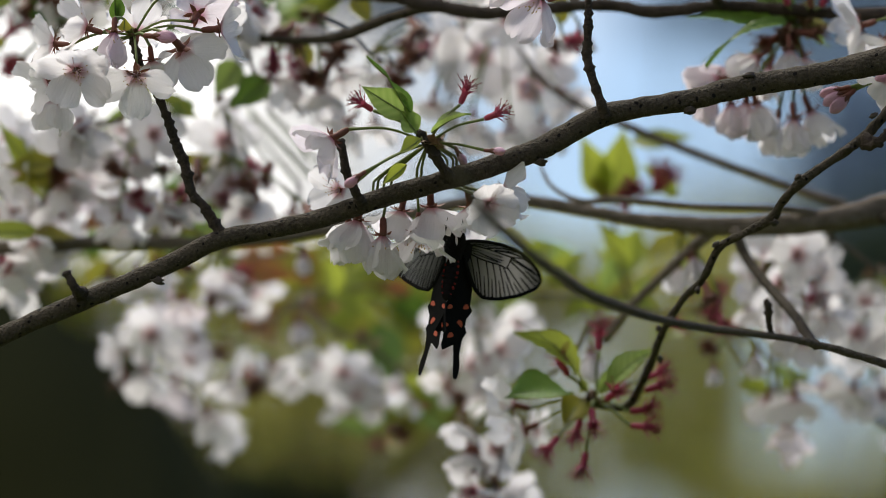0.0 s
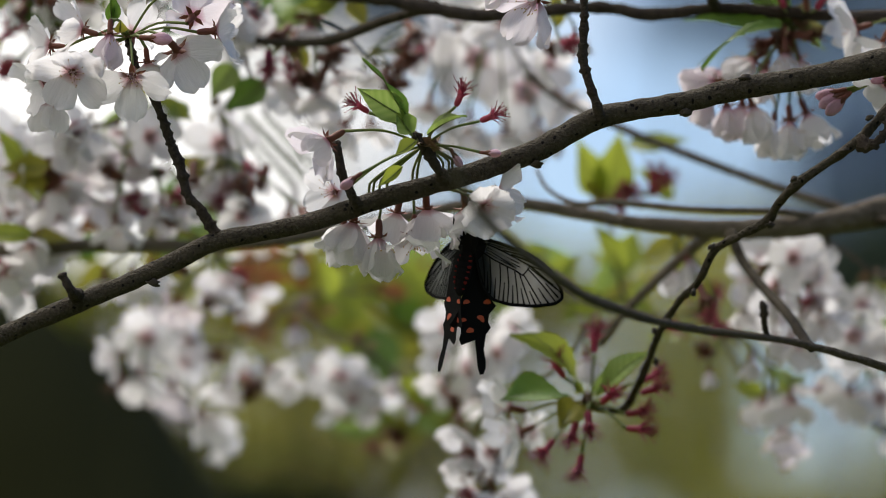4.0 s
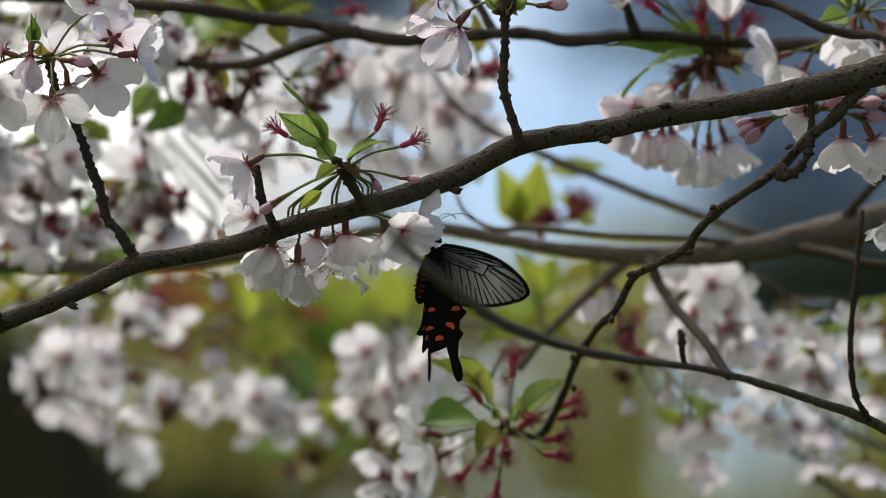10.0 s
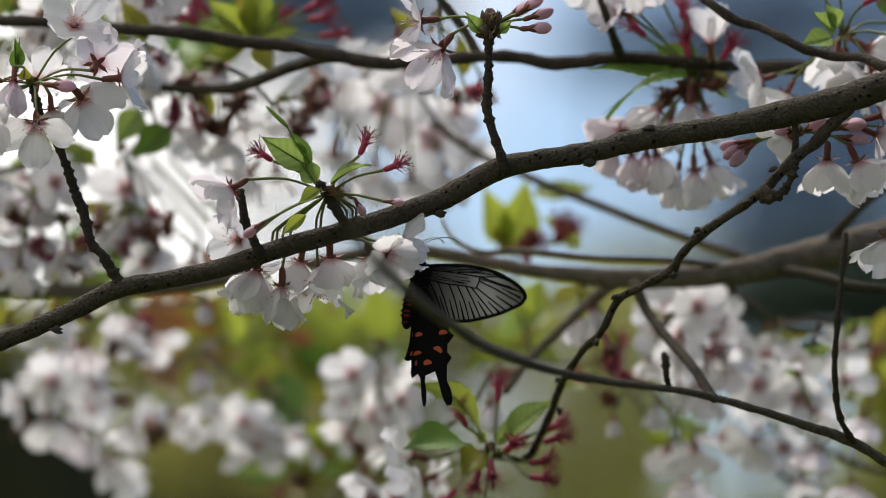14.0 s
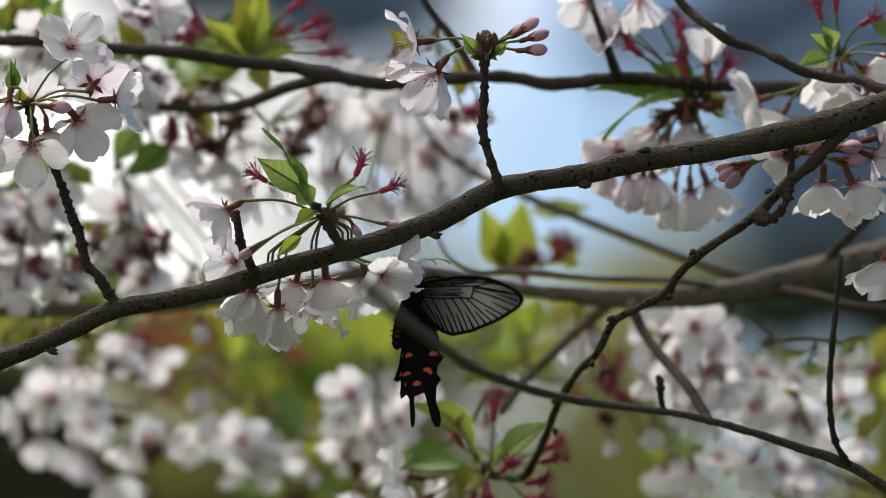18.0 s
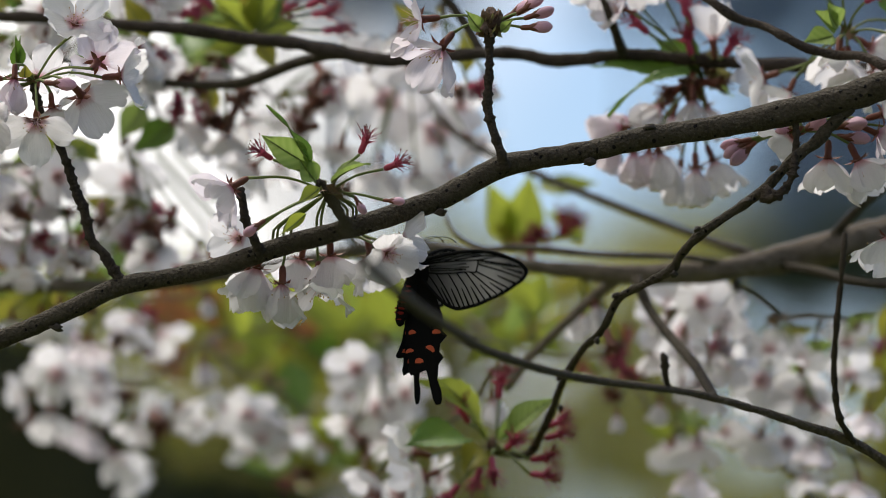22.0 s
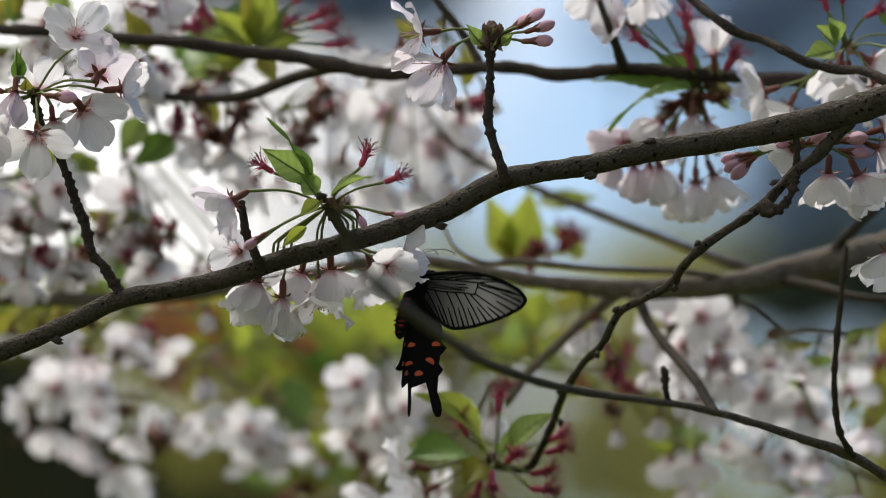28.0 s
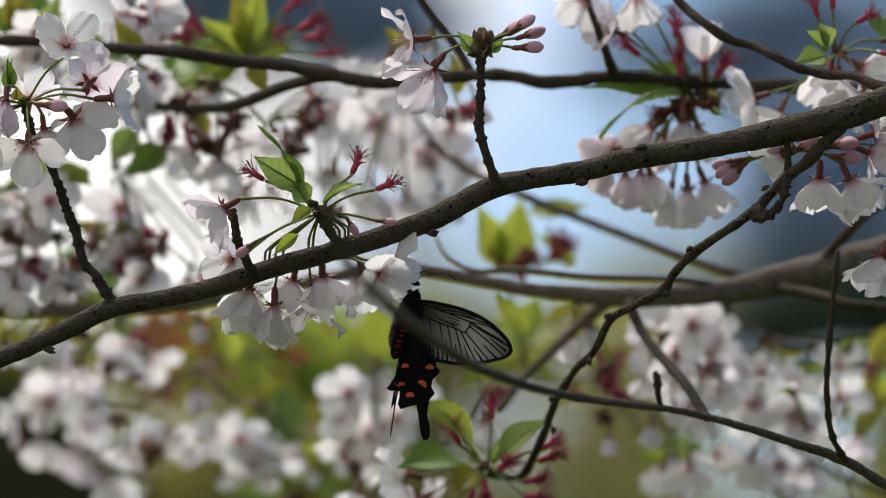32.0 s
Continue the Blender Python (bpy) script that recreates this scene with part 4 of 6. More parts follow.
blossom(c2, (-0.0821, 2.9940, 2.0053), (-0.1, -0.1, -1), 0.0150, 36, via=(-0.0708, 2.9895, 2.0218))
blossom(c2, (-0.0473, 2.9930, 2.0147), (0.05, 0.05, -1), 0.0182, 60, via=(-0.0510, 2.9895, 2.0272))
blossom(c2, (-0.0597, 2.9980, 2.0138), (-0.2, 0.05, -1), 0.0160, 44, via=(-0.0630, 2.9895, 2.0241))
blossom(c2, (-0.0309, 2.9940, 2.0149), (0.15, 0.0, -1), 0.0170, 46, via=(-0.0403, 2.9895, 2.0302))
blossom(c2, (-0.0231, 2.9740, 2.0139), (0.38, -0.75, -0.5), 0.0132, 64, spin=30, slim=1.15, via=(-0.0379, 2.9895, 2.0309))
blossom(c2, (-0.0176, 2.9820, 2.0198), (0.75, 0.15, 0.1), 0.0140, 56, via=(-0.0365, 2.9895, 2.0313))
blossom(c2, (-0.0854, 2.9930, 2.0222), (-0.5, -0.75, -0.15), 0.0140, 64)
bud(c2, (-0.0767, 2.9550, 2.0235), (-0.8, -0.2, -0.6), 0.0075)

c3 = cluster((0.0192, 2.9677, 2.1075), "two white blossoms and pink buds on a ringed spur tip")
part("bud_knob", lump(4, (0.0042, 0.0038, 0.0052), 0.55, 12, 16), CORK, c3, "scaly brown winter bud base", m=pose(0.0002, 0, 0.0022))
foot_scales(c3, 26, 0.0062, 3)
blossom(c3, (-0.0098, 2.9643, 2.1103), (-1, -0.25, -0.12), 0.0178, 64, spin=0, missing=(1,), pink=True)
blossom(c3, (-0.0014, 2.9626, 2.0983), (-0.6, -0.35, -0.8), 0.0192, 54, spin=50, missing=(3,), pink=True)
for q, f in (((0.0341, 2.9638, 2.1154), (0.85, -0.2, 0.55)), ((0.0375, 2.9612, 2.1118), (1, -0.3, 0.3)), ((0.0364, 2.9617, 2.1067), (1, -0.2, 0.02)), ((0.029, 2.967, 2.1135), (0.9, -0.1, 0.5))):
    bud(c3, q, f, 0.0090)
leaf(c3, (0.0154, 2.9649, 2.1052), (0.0089, 2.961, 2.1136), 0.006, (0.2, -1, 0.2), 0.7, 0.6)
leaf(c3, (0.0233, 2.9649, 2.1052), (0.0282, 2.9614, 2.1099), 0.004, (-0.2, -1, 0.2), 0.7, 0.6)

c4 = cluster((0.1463, 2.9960, 2.0675), "pink buds and white blossoms hanging beneath the branch")
foot_scales(c4, 7, 0.004, 4)
for q, f, r in (((0.1237, 2.9960, 2.0613), (-0.8, -0.2, -0.5), 0.0098), ((0.1256, 2.9960, 2.0599), (-0.7, -0.3, -0.7), 0.0105), ((0.1228, 2.9960, 2.0632), (-1, 0, -0.25), 0.0090), ((0.1515, 2.9960, 2.0690), (0.7, -0.3, 0.4), 0.0095), ((0.1666, 2.9960, 2.0700), (1, -0.3, 0.12), 0.0105), ((0.1684, 2.9960, 2.0652), (1, -0.2, -0.12), 0.0098), ((0.1437, 2.9960, 2.0685), (-0.6, -0.2, -0.1), 0.0070)):
    bud(c4, q, f, r)
blossom(c4, (0.1595, 2.9960, 2.0560), (-0.05, 0.06, -1), 0.0172, 42, spin=36)
blossom(c4, (0.1722, 2.9960, 2.0553), (0.45, 0.0, -0.9), 0.0180, 42)
blossom(c4, (0.1826, 2.9960, 2.0750), (0.8, -0.2, 0.2), 0.0165, 60)
blossom(c4, (0.1444, 2.9960, 2.0652), (-0.6, 0.2, -0.6), 0.0140, 56)
blossom(c4, (0.1802, 2.9960, 2.0667), (0.7, 0.1, -0.3), 0.0150, 50, pink=True)
blossom(c4, (0.1943, 2.9960, 2.0615), (0.3, -0.2, -1), 0.0175, 55)

side = [(0.2074, 2.9780, 2.0995, 0.0022), (0.2066, 2.9850, 2.0749, 0.0018), (0.1998, 2.9900, 2.0471, 0.0016), (0.1942, 2.9950, 2.0306, 0.0014)]
spur(main, side, name="side_shoot", seed=32)
c8 = cluster((0.1942, 2.9950, 2.0306), "white blossom hanging from a short shoot of the branch")
foot_scales(c8, 6, 0.004, 9)
blossom(c8, (0.1845, 2.9900, 2.0223), (-0.35, -0.25, -1), 0.0175, 50)
blossom(c8, (0.2000, 2.9950, 2.0217), (0.5, -0.1, -0.8), 0.0170, 52)

c5 = cluster((0.1691, 3.0433, 2.1145), "white blossoms on long green stalks by the sloping twig")
foot_scales(c5, 8, 0.005, 5)
blossom(c5, (0.1662, 3.0442, 2.1064), (-0.15, -0.3, -1), 0.0180, 58, slim=0.98)
blossom(c5, (0.172, 3.0546, 2.1034), (0.2, 0.2, -1), 0.0170, 50, slim=0.98)
blossom(c5, (0.1805, 3.0538, 2.1106), (0.9, 0.1, -0.5), 0.0175, 56, slim=0.98)
blossom(c5, (0.1817, 3.035, 2.0984), (0.5, -0.2, -0.9), 0.0170, 56, slim=0.98)
blossom(c5, (0.1352, 3.0651, 2.0988), (-0.9, -0.2, -0.3), 0.0165, 58, sag=-0.003, slim=0.98)
blossom(c5, (0.1461, 3.0657, 2.0928), (-0.5, -0.2, -1), 0.0150, 58, slim=0.98)
blossom(c5, (0.1961, 3.0526, 2.1226), (1, -0.2, 0.1), 0.0170, 60, slim=0.98)
spent(c5, (0.1817, 3.0317, 2.1293), (1, -0.2, 0.55), 0.0130)
spent(c5, (0.1595, 3.0312, 2.1341), (-0.3, -0.2, 1), 0.0130)
spent(c5, (0.1673, 3.0309, 2.1376), (0.0, -0.2, 1), 0.0130)
spent(c5, (0.1918, 3.0234, 2.1125), (1, -0.4, -0.05), 0.0130)
leaf(c5, (0.165, 3.0332, 2.1151), (0.1561, 3.0224, 2.122), 0.010, (0.4, -1, 0.3), 0.8, 0.8)
leaf(c5, (0.1657, 3.0331, 2.116), (0.1613, 3.0221, 2.1255), 0.009, (0.4, -1, 0.3), 0.9, 0.8)
leaf(c5, (0.1638, 3.0335, 2.1127), (0.1509, 3.0238, 2.109), 0.010, (0.1, -1, 0.5), 0.5, 0.5)
leaf(c5, (0.1859, 3.0416, 2.1307), (0.1912, 3.033, 2.1174), 0.010, (0.4, -1, 0.3), 0.4, 0.5, LEAF_DARK)

c6 = cluster((0.1100, 3.1013, 2.1028), "drooping bunch of pale blossoms with narrow leaves")
foot_scales(c6, 18, 0.011, 6)
for q, f, r in (((0.1074, 3.0950, 2.0627), (0.05, -0.2, -1), 0.0168),
             ((0.1151, 3.1050, 2.0673), (0.42, 0.0, -1), 0.0165),
             ((0.1008, 3.1150, 2.0630), (-0.15, 0.1, -1), 0.0150),
             ((0.0918, 3.1000, 2.0699), (0.32, -0.1, -1), 0.0165),
             ((0.0875, 3.1100, 2.0718), (-0.1, 0.0, -1), 0.0150),
             ((0.0808, 3.1000, 2.0701), (0.1, -0.1, -1), 0.0145),
             ((0.0743, 3.1100, 2.0752), (-0.45, 0.1, -0.8), 0.0140),
             ((0.0755, 3.1000, 2.0811), (-1, -0.1, -0.15), 0.0150),
             ((0.0799, 3.1200, 2.0871), (-0.9, 0.1, -0.45), 0.0140),
             ((0.0924, 3.0950, 2.0896), (-0.75, -0.15, -0.55), 0.0160),
             ((0.1058, 3.0900, 2.0919), (0.0, -0.2, -1), 0.0165),
             ((0.1124, 3.1100, 2.0915), (0.35, 0.0, -1), 0.0155),
             ((0.0979, 3.1150, 2.0877), (-0.3, 0.0, -1), 0.0150)):
    blossom(c6, q, f, r, 26, slim=0.85, pink=q[0] < 0.09)
leaf(c6, (0.1047, 3.0884, 2.1035), (0.0693, 3.0643, 2.0814), 0.0062, (-0.5, -0.6, 0.8), -0.9, 0.4, LEAF_DARK)
leaf(c6, (0.1014, 3.1008, 2.1075), (0.0622, 3.0882, 2.1059), 0.014, (0, -0.8, 0.6), -0.2, 0.3, LEAF_DARK)
leaf(c6, (0.1088, 3.1008, 2.1071), (0.0892, 3.0995, 2.1193), 0.016, (0.2, -0.8, 0.6), 0.3, 0.4, LEAF_DARK)
leaf(c6, (0.1112, 3.1011, 2.1046), (0.1240, 3.1156, 2.0967), 0.012, (0.2, -0.8, 0.6), 0.3, 0.4)
for q, f in (((0.1035, 3.0869, 2.1175), (-0.3, -0.2, 1)), ((0.1229, 3.0871, 2.1163), (0.5, -0.2, 0.8)), ((0.1022, 3.0852, 2.1344), (-0.1, 0, 1)), ((0.1052, 3.0985, 2.1289), (0.2, 0, 1)), ((0.0816, 3.0861, 2.1247), (-0.8, 0, 0.7))):
    spent(c6, q, f, 0.0165)
blossom(c6, (0.1144, 3.0869, 2.1175), (-0.1, -0.2, 1), 0.017, 30)
blossom(c6, (0.0752, 3.0721, 2.1290), (-0.7, -0.3, 0.2), 0.0130, 56, pink=True)
blossom(c6, (0.0631, 3.0706, 2.1421), (-0.2, -0.6, -0.6), 0.0135, 60)
blossom(c6, (0.0848, 3.0705, 2.1434), (0.1, -0.4, -1), 0.0145, 55)
for q, f in (((0.0968, 3.0950, 2.0963), (-0.6, -0.5, -0.3)), ((0.1065, 3.0950, 2.1000), (0.1, -0.6, -0.6)), ((0.1163, 3.0950, 2.1000), (0.7, -0.4, -0.1))):
    spent(c6, q, f, 0.0150, dull=True)

c7 = cluster((0.0215, 3.1217, 1.9429), "crimson calyces on long stalks with a few leaves")
foot_scales(c7, 12, 0.006, 7)
for q, f in (((0.0068, 3.1099, 1.9596), (-0.55, -0.3, 0.9)), ((0.0232, 3.1186, 1.972), (0.0, -0.1, 1)), ((0.0489, 3.111, 1.9494), (1, -0.2, 0.3)), ((0.0427, 3.1028, 1.9312), (1, -0.3, -0.1)), ((0.0131, 3.1131, 1.9295), (-0.35, -0.2, -1)),
             ((0.0015, 3.1138, 1.9228), (-0.6, -0.2, -0.8)), ((0.0293, 3.0913, 1.9449), (0.5, -0.7, 0.4)), ((0.0204, 3.1026, 1.9332), (0.1, -0.3, -1)), ((0.0161, 3.1246, 1.9157), (-0.2, 0, -1)), ((0.0491, 3.1204, 1.9558), (1, 0, 0.4)), ((0.0428, 3.112, 1.9392), (1, -0.2, 0.1))):
    spent(c7, q, f, 0.0155)
leaf(c7, (0.0161, 3.1211, 1.9485), (-0.0136, 3.0986, 1.9718), 0.017, (-0.3, -0.75, 0.8), -1.2, 0.3, LEAF_PALE)
leaf(c7, (0.01, 3.1112, 1.947), (-0.0174, 3.0915, 1.943), 0.020, (0.0, -0.7, 0.8), -0.5, 0.3, LEAF_DARK)
leaf(c7, (0.027, 3.1111, 1.9484), (0.0463, 3.0994, 1.9638), 0.014, (0.3, -0.75, 0.7), -0.6, 0.4)
leaf(c7, (0.0161, 3.1215, 1.9448), (0.0075, 3.1028, 1.9312), 0.013, (0, -1, 0.2), -0.5, 0.3, LEAF_OLIVE)
leaf(c7, (0.0234, 3.1213, 1.9473), (0.0302, 3.1098, 1.9605), 0.005, (0, -1, 0.2), 0.5, 0.6)
blossom(c7, (-0.0136, 3.1118, 1.9416), (-1, -0.2, 0.2), 0.0165, 52, missing=(2, 3))
blossom(c7, (-0.0096, 3.1329, 1.9322), (-0.9, -0.2, -0.4), 0.0170, 60)

# ---- blossom behind ----
FAR_RNG = random.Random(5)
BUNCHES = []


def bunch(at, wide, high, count, bias=(0, -0.5, -0.6), size=0.0150, deep=0.045, pink=False, greens=0, spents=0, label="bunch of white cherry blossoms far behind"):
    """A loose bunch of blossoms round a place, on stalks from a foot in its upper part."""
    rng = FAR_RNG
    c = Vector(at)
    wide, high = max(0.35 * wide, wide - 0.009), max(0.35 * high, high - 0.009)
    th = thing("blossom_bunch", c + Vector((0, 0, high * 0.55)), label, "blossom", "blossom bunches behind")
    foot_scales(th, 4, 0.007, rng.randint(0, 99))
    BUNCHES.append(th)
    for k in range(count):
        a, r = rng.uniform(0, 6.283), math.sqrt((k + 0.5) / count)
        q = c + Vector((wide * r * math.cos(a), rng.uniform(-deep, deep), high * r * math.sin(a)))
        f = Vector(bias) + Vector((1.1 * math.cos(a) * r + rng.uniform(-0.4, 0.4), rng.uniform(-0.6, 0.4), 0.7 * math.sin(a) * r + rng.uniform(-0.4, 0.4)))
        blossom(th, q, f, size * rng.uniform(0.88, 1.1), rng.uniform(42, 84), pink=pink or rng.random() < 0.10, missing=(rng.randint(0, 4),) if rng.random() < 0.3 else (), slim=0.95)
    for k in range(count // 4):
        q = c + Vector((wide * rng.uniform(-1, 1), rng.uniform(-deep, deep), high * rng.uniform(-0.8, 1)))
        spent(th, q, (rng.uniform(-1, 1), -0.6, rng.uniform(-1, 0.6)), 0.0145, dull=k % 2 > 0)
    for k in range(spents):
        q = c + Vector((wide * rng.uniform(-1, 1), rng.uniform(-deep, deep), high * rng.uniform(-1, 1)))
        spent(th, q, (rng.uniform(-1, 1), -0.4, rng.uniform(-1, 0.6)), 0.016, dull=k % 3 > 0)
    for k in range(greens):
        q = c + Vector((wide * rng.uniform(-0.6, 0.6), rng.uniform(-deep, deep), high * rng.uniform(-0.3, 1)))
        d = Vector((rng.uniform(-1, 1), -0.2, rng.uniform(-0.2, 1))).normalized() * rng.uniform(0.02, 0.035)
        leaf(th, q, q + d, 0.010, (0.2, -1, 0.5), 0.4, 0.4, rng.choice((LEAF, LEAF_PALE, LEAF_OLIVE)))
    return th


FACES = {"f": (0, -1, -0.15), "fl": (-0.5, -1, -0.1), "fr": (0.5, -1, -0.1), "fd": (0, -0.9, -0.6), "d": (0.05, -0.35, -1), "dl": (-0.6, -0.35, -0.8), "dr": (0.6, -0.35, -0.8), "l": (-1, -0.4, -0.2), "r": (1, -0.4, -0.2),
         "u": (0.1, -0.5, 0.8), "lu": (-0.7, -0.3, 0.6), "b": (-0.1, 0.35, -0.8), "br": (0.6, 0.3, -0.6), "n": (0.05, -0.2, -1)}


def posy(label, at, flowers, reds=(), greens=0):
    """A bunch behind, flower by flower: offset sideways and up from its foot, petal length (all in mm) and the way it looks; reds: bare calyces."""
    rng = FAR_RNG
    c = Vector(at)
    th = thing("blossom_bunch", c, label, "blossom", "blossom bunches behind")
    foot_scales(th, 4, 0.007, rng.randint(0, 99))
    BUNCHES.append(th)
    for x, z, size, face in flowers:
        q = c + Vector((x, rng.uniform(-25, 25), z)) / 1000
        f = Vector(FACES[face.strip("p")]) + Vector((rng.uniform(-0.15, 0.15), rng.uniform(-0.1, 0.1), rng.uniform(-0.15, 0.15)))
        wide = {"n": 16, "d": 58, "b": 60}.get(face[0], 76)
        blossom(th, q, f, size / 1000, wide + rng.uniform(-8, 8), pink="p" in face, missing=(rng.randint(0, 4),) if rng.random() < 0.15 else ())
        if face != "n" and q.z < 2.0 and rng.random() < 0.35:     # a second flower of the same spray, half hidden
            q += Vector((rng.uniform(-7, 7), rng.uniform(20, 45), rng.uniform(-6, 6))) / 1000
            blossom(th, q, f + Vector((rng.uniform(-0.6, 0.6), 0.3, rng.uniform(-0.5, 0.3))), size * 0.9 / 1000, wide + rng.uniform(-14, 4), pink="p" in face)
    for x, z in reds:
        q = c + Vector((x, rng.uniform(-30, 10), z)) / 1000
        spent(th, q, (rng.uniform(-0.6, 0.6), -0.6, rng.uniform(-1, 0.2)), 0.0165, dull=rng.random() < 0.6)
    for k in range(greens):
        x, z = flowers[k % len(flowers)][:2]
        q = c + Vector((x * 0.6, 15, z + 6)) / 1000
        d = Vector((rng.uniform(-1, 1), -0.2, rng.uniform(0.1, 1))).normalized() * rng.uniform(0.012, 0.024)
        leaf(th, q, q + d, 0.008, (0.2, -1, 0.5), 0.4, 0.4, rng.choice((LEAF, LEAF_PALE, LEAF_OLIVE)))
    return th


posy("bunch of white cherry blossoms far behind", (-0.181, 3.370, 2.005), [(-2, -10, 15, "f"), (17, -9, 12.5, "fl"), (-4, -29, 14, "d"), (9, -31, 14, "dp"), (15, -19, 12, "fd"), (-16, -20, 12, "l")], [(-16, -29),])
posy("white blossoms hanging with red calyces, far behind", (-0.141, 3.370, 1.993), [(-15, -35, 14.6, "dr"), (-4, -22, 12.0, "d"), (3, -13, 11.2, "fl"), (16, -15, 12.0, "dr")], [(5, -26), (7, -21), (-10, -8)])
posy("pinkish blossoms beneath the branch, far behind", (-0.151, 3.310, 2.027), [(9, -10, 15, "dl"), (17, -14, 14, "dr"), (5, -17, 12, "d"), (-13, -23, 13, "dp"), (-19, -20, 11, "lp")], [(11, -21), (-1, -20), (3, -14), (14, -10)], greens=1)
posy("single white blossom hanging on its own", (-0.114, 3.360, 2.011), [(0, -12, 11, "n")])
posy("long pale bunch of white blossoms, far behind", (-0.082, 3.350, 1.988), [(-22, -9, 13.3, "u"), (-11, -13, 15.2, "fd"), (1, -18, 15.2, "u"), (13, -17, 14.2, "d"), (21, -21, 11.4, "br"), (-5, -25, 13.3, "u"), (6, -26, 12.3, "d")], [(14, -39),], greens=2)
posy("round bunch of white blossoms behind the butterfly", (-0.032, 3.290, 2.004), [(-10, -12, 14, "fl"), (3, -11, 14, "u"), (0, -28, 16, "f"), (12, -24, 13, "fr"), (-11, -36, 14, "dl"), (2, -40, 14, "d"), (-13, -22, 13, "l"), (19, -12, 12, "fr")], [(-8, -45), (16, -22)])
posy("white blossoms beside crimson calyces", (-0.021, 3.210, 1.950), [(-11, -13, 13, "dl"), (-1, -20, 13, "f"), (17, -12, 10, "r"), (-13, -23, 13, "d")], [(6, -16), (-9, -27)])
posy("large bright bunch of white cherry blossoms", (0.109, 3.230, 2.023), [(-10, -7, 15, "u"), (4, -7, 15, "fr"), (14, -15, 15, "r"), (-3, -17, 15, "f"), (-16, -15, 13, "l"), (10, -27, 15, "dr"), (-2, -29, 14, "fd"), (17, -33, 13, "d"), (-17, -28, 10, "d"), (8, -45, 13, "d"), (-4, -41, 10, "n")], [(3, -16), (12, -24)])
posy("white blossoms with golden young leaves", (0.151, 3.240, 2.010), [(-7, -14, 14.2, "u"), (-10, -26, 15.3, "f"), (7, -21, 13.0, "u"), (9, -32, 16.5, "f"), (14, -41, 13.5, "dr"), (-17, -8, 7.1, "u")], greens=4)
posy("two white blossoms behind a bare twig", (0.180, 3.240, 2.010), [(-1, -10, 13.2, "u"), (1, -23, 13.2, "fr")], greens=1)
posy("low bunch of pale blossoms, far behind", (0.105, 3.290, 1.974), [(-3, -17, 14, "b"), (8, -17, 14, "b"), (20, -12, 12.5, "u"), (5, -30, 13, "dp")], greens=3)
posy("pinkish blossoms beneath a bare twig", (0.168, 3.270, 1.979), [(-27, -18, 14.5, "b"), (-14, -21, 12.6, "fd"), (-2, -23, 12.6, "dp"), (-6, -36, 12.6, "d"), (23, -7, 11.5, "dp"), (16, -41, 12.6, "dp")], greens=1)
posy("pale blossoms with brown calyces at the tree's edge", (-0.213, 3.190, 2.118), [(2, 10, 16, "d"), (-10, 12, 14, "b"), (10, 10, 15, "d"), (-2, 14, 13, "u")], [(-15, 5), (-12, 10), (-22, -15), (-24, -19)], greens=2)
posy("pale hanging blossoms beneath the white cluster", (-0.205, 3.220, 2.079), [(3, -18, 16, "d"), (18, -10, 15, "dp"), (10, -23, 14, "d")], [(25, -24), (35, -25), (24, -38)], greens=3)
posy("soft white blossoms at the outer end of a spray", (-0.239, 3.240, 2.081), [(0, -10, 15, "fl"), (6, -18, 15, "d"), (-4, -20, 14, "d"), (10, -45, 17, "f"), (0, -43, 14, "l"), (19, -48, 14, "fr")], [(0, -21), (23, -40), (5, -49)], greens=3)
posy("two small white blossoms hanging, far behind", (0.086, 3.250, 1.985), [(9, -12, 10, "n"), (-10, -17, 8, "n")], [(-12, -9),])
posy("white blossoms beneath the thick limb", (0.063, 3.185, 2.022), [(2, -11, 13, "n"), (-4, -14, 12, "n")], [(12, -34), (9, -29), (16, -38)], greens=1)
posy("white blossom among crimson calyces", (0.021, 3.210, 1.986), [(0, -12, 13, "n")], [(7, -2),])
posy("broad mass of white blossoms with red-brown centres", (-0.019, 3.250, 2.133), [(-9, -21, 21, "f"), (13, -35, 22, "f"), (-27, -14, 16, "fl"), (-17, -6, 15, "u"), (4, -9, 16, "b"), (-31, -42, 17, "b"), (-12, -54, 16, "d"), (4, -57, 16, "d"), (24, -24, 13, "fr"), (30, -42, 15, "dr"), (19, -54, 15, "d")], [(-25, -63),])
posy("red-brown calyces on hanging stalks", (-0.077, 3.200, 2.105), [(8, -6, 13, "b"), (2, -29, 14, "d"), (-10, -30, 16, "dl")], [(17, 1), (21, -4), (22, 10), (18, 5), (13, -13), (24, 3), (15, -5)])
posy("drooping white blossoms with red-brown calyces", (-0.100, 3.190, 2.121), [(-10, -28, 16, "dl"), (2, -34, 14, "d"), (11, -25, 13, "dr"), (-1, -6, 11, "b")], [(-4, -27), (3, -26), (7, -18), (-11, -22), (-19, -24), (10, -15), (-1, -31), (-8, -15), (-17, -7)], greens=1)
posy("open white blossom with a dark red centre", (-0.143, 3.210, 2.083), [(0, -12, 17, "f")], [(14, -27), (19, -31)])
posy("white and reddish blossoms behind the branch", (-0.138, 3.210, 2.061), [(-12, -11, 13, "fl"), (-1, -11, 14, "f"), (6, -27, 13, "fd"), (-20, -23, 11, "d"), (25, -22, 14, "b")], [(-16, -9), (-5, -18), (9, -19), (-24, -29), (34, -27), (6, -14), (18, -31)], greens=1)
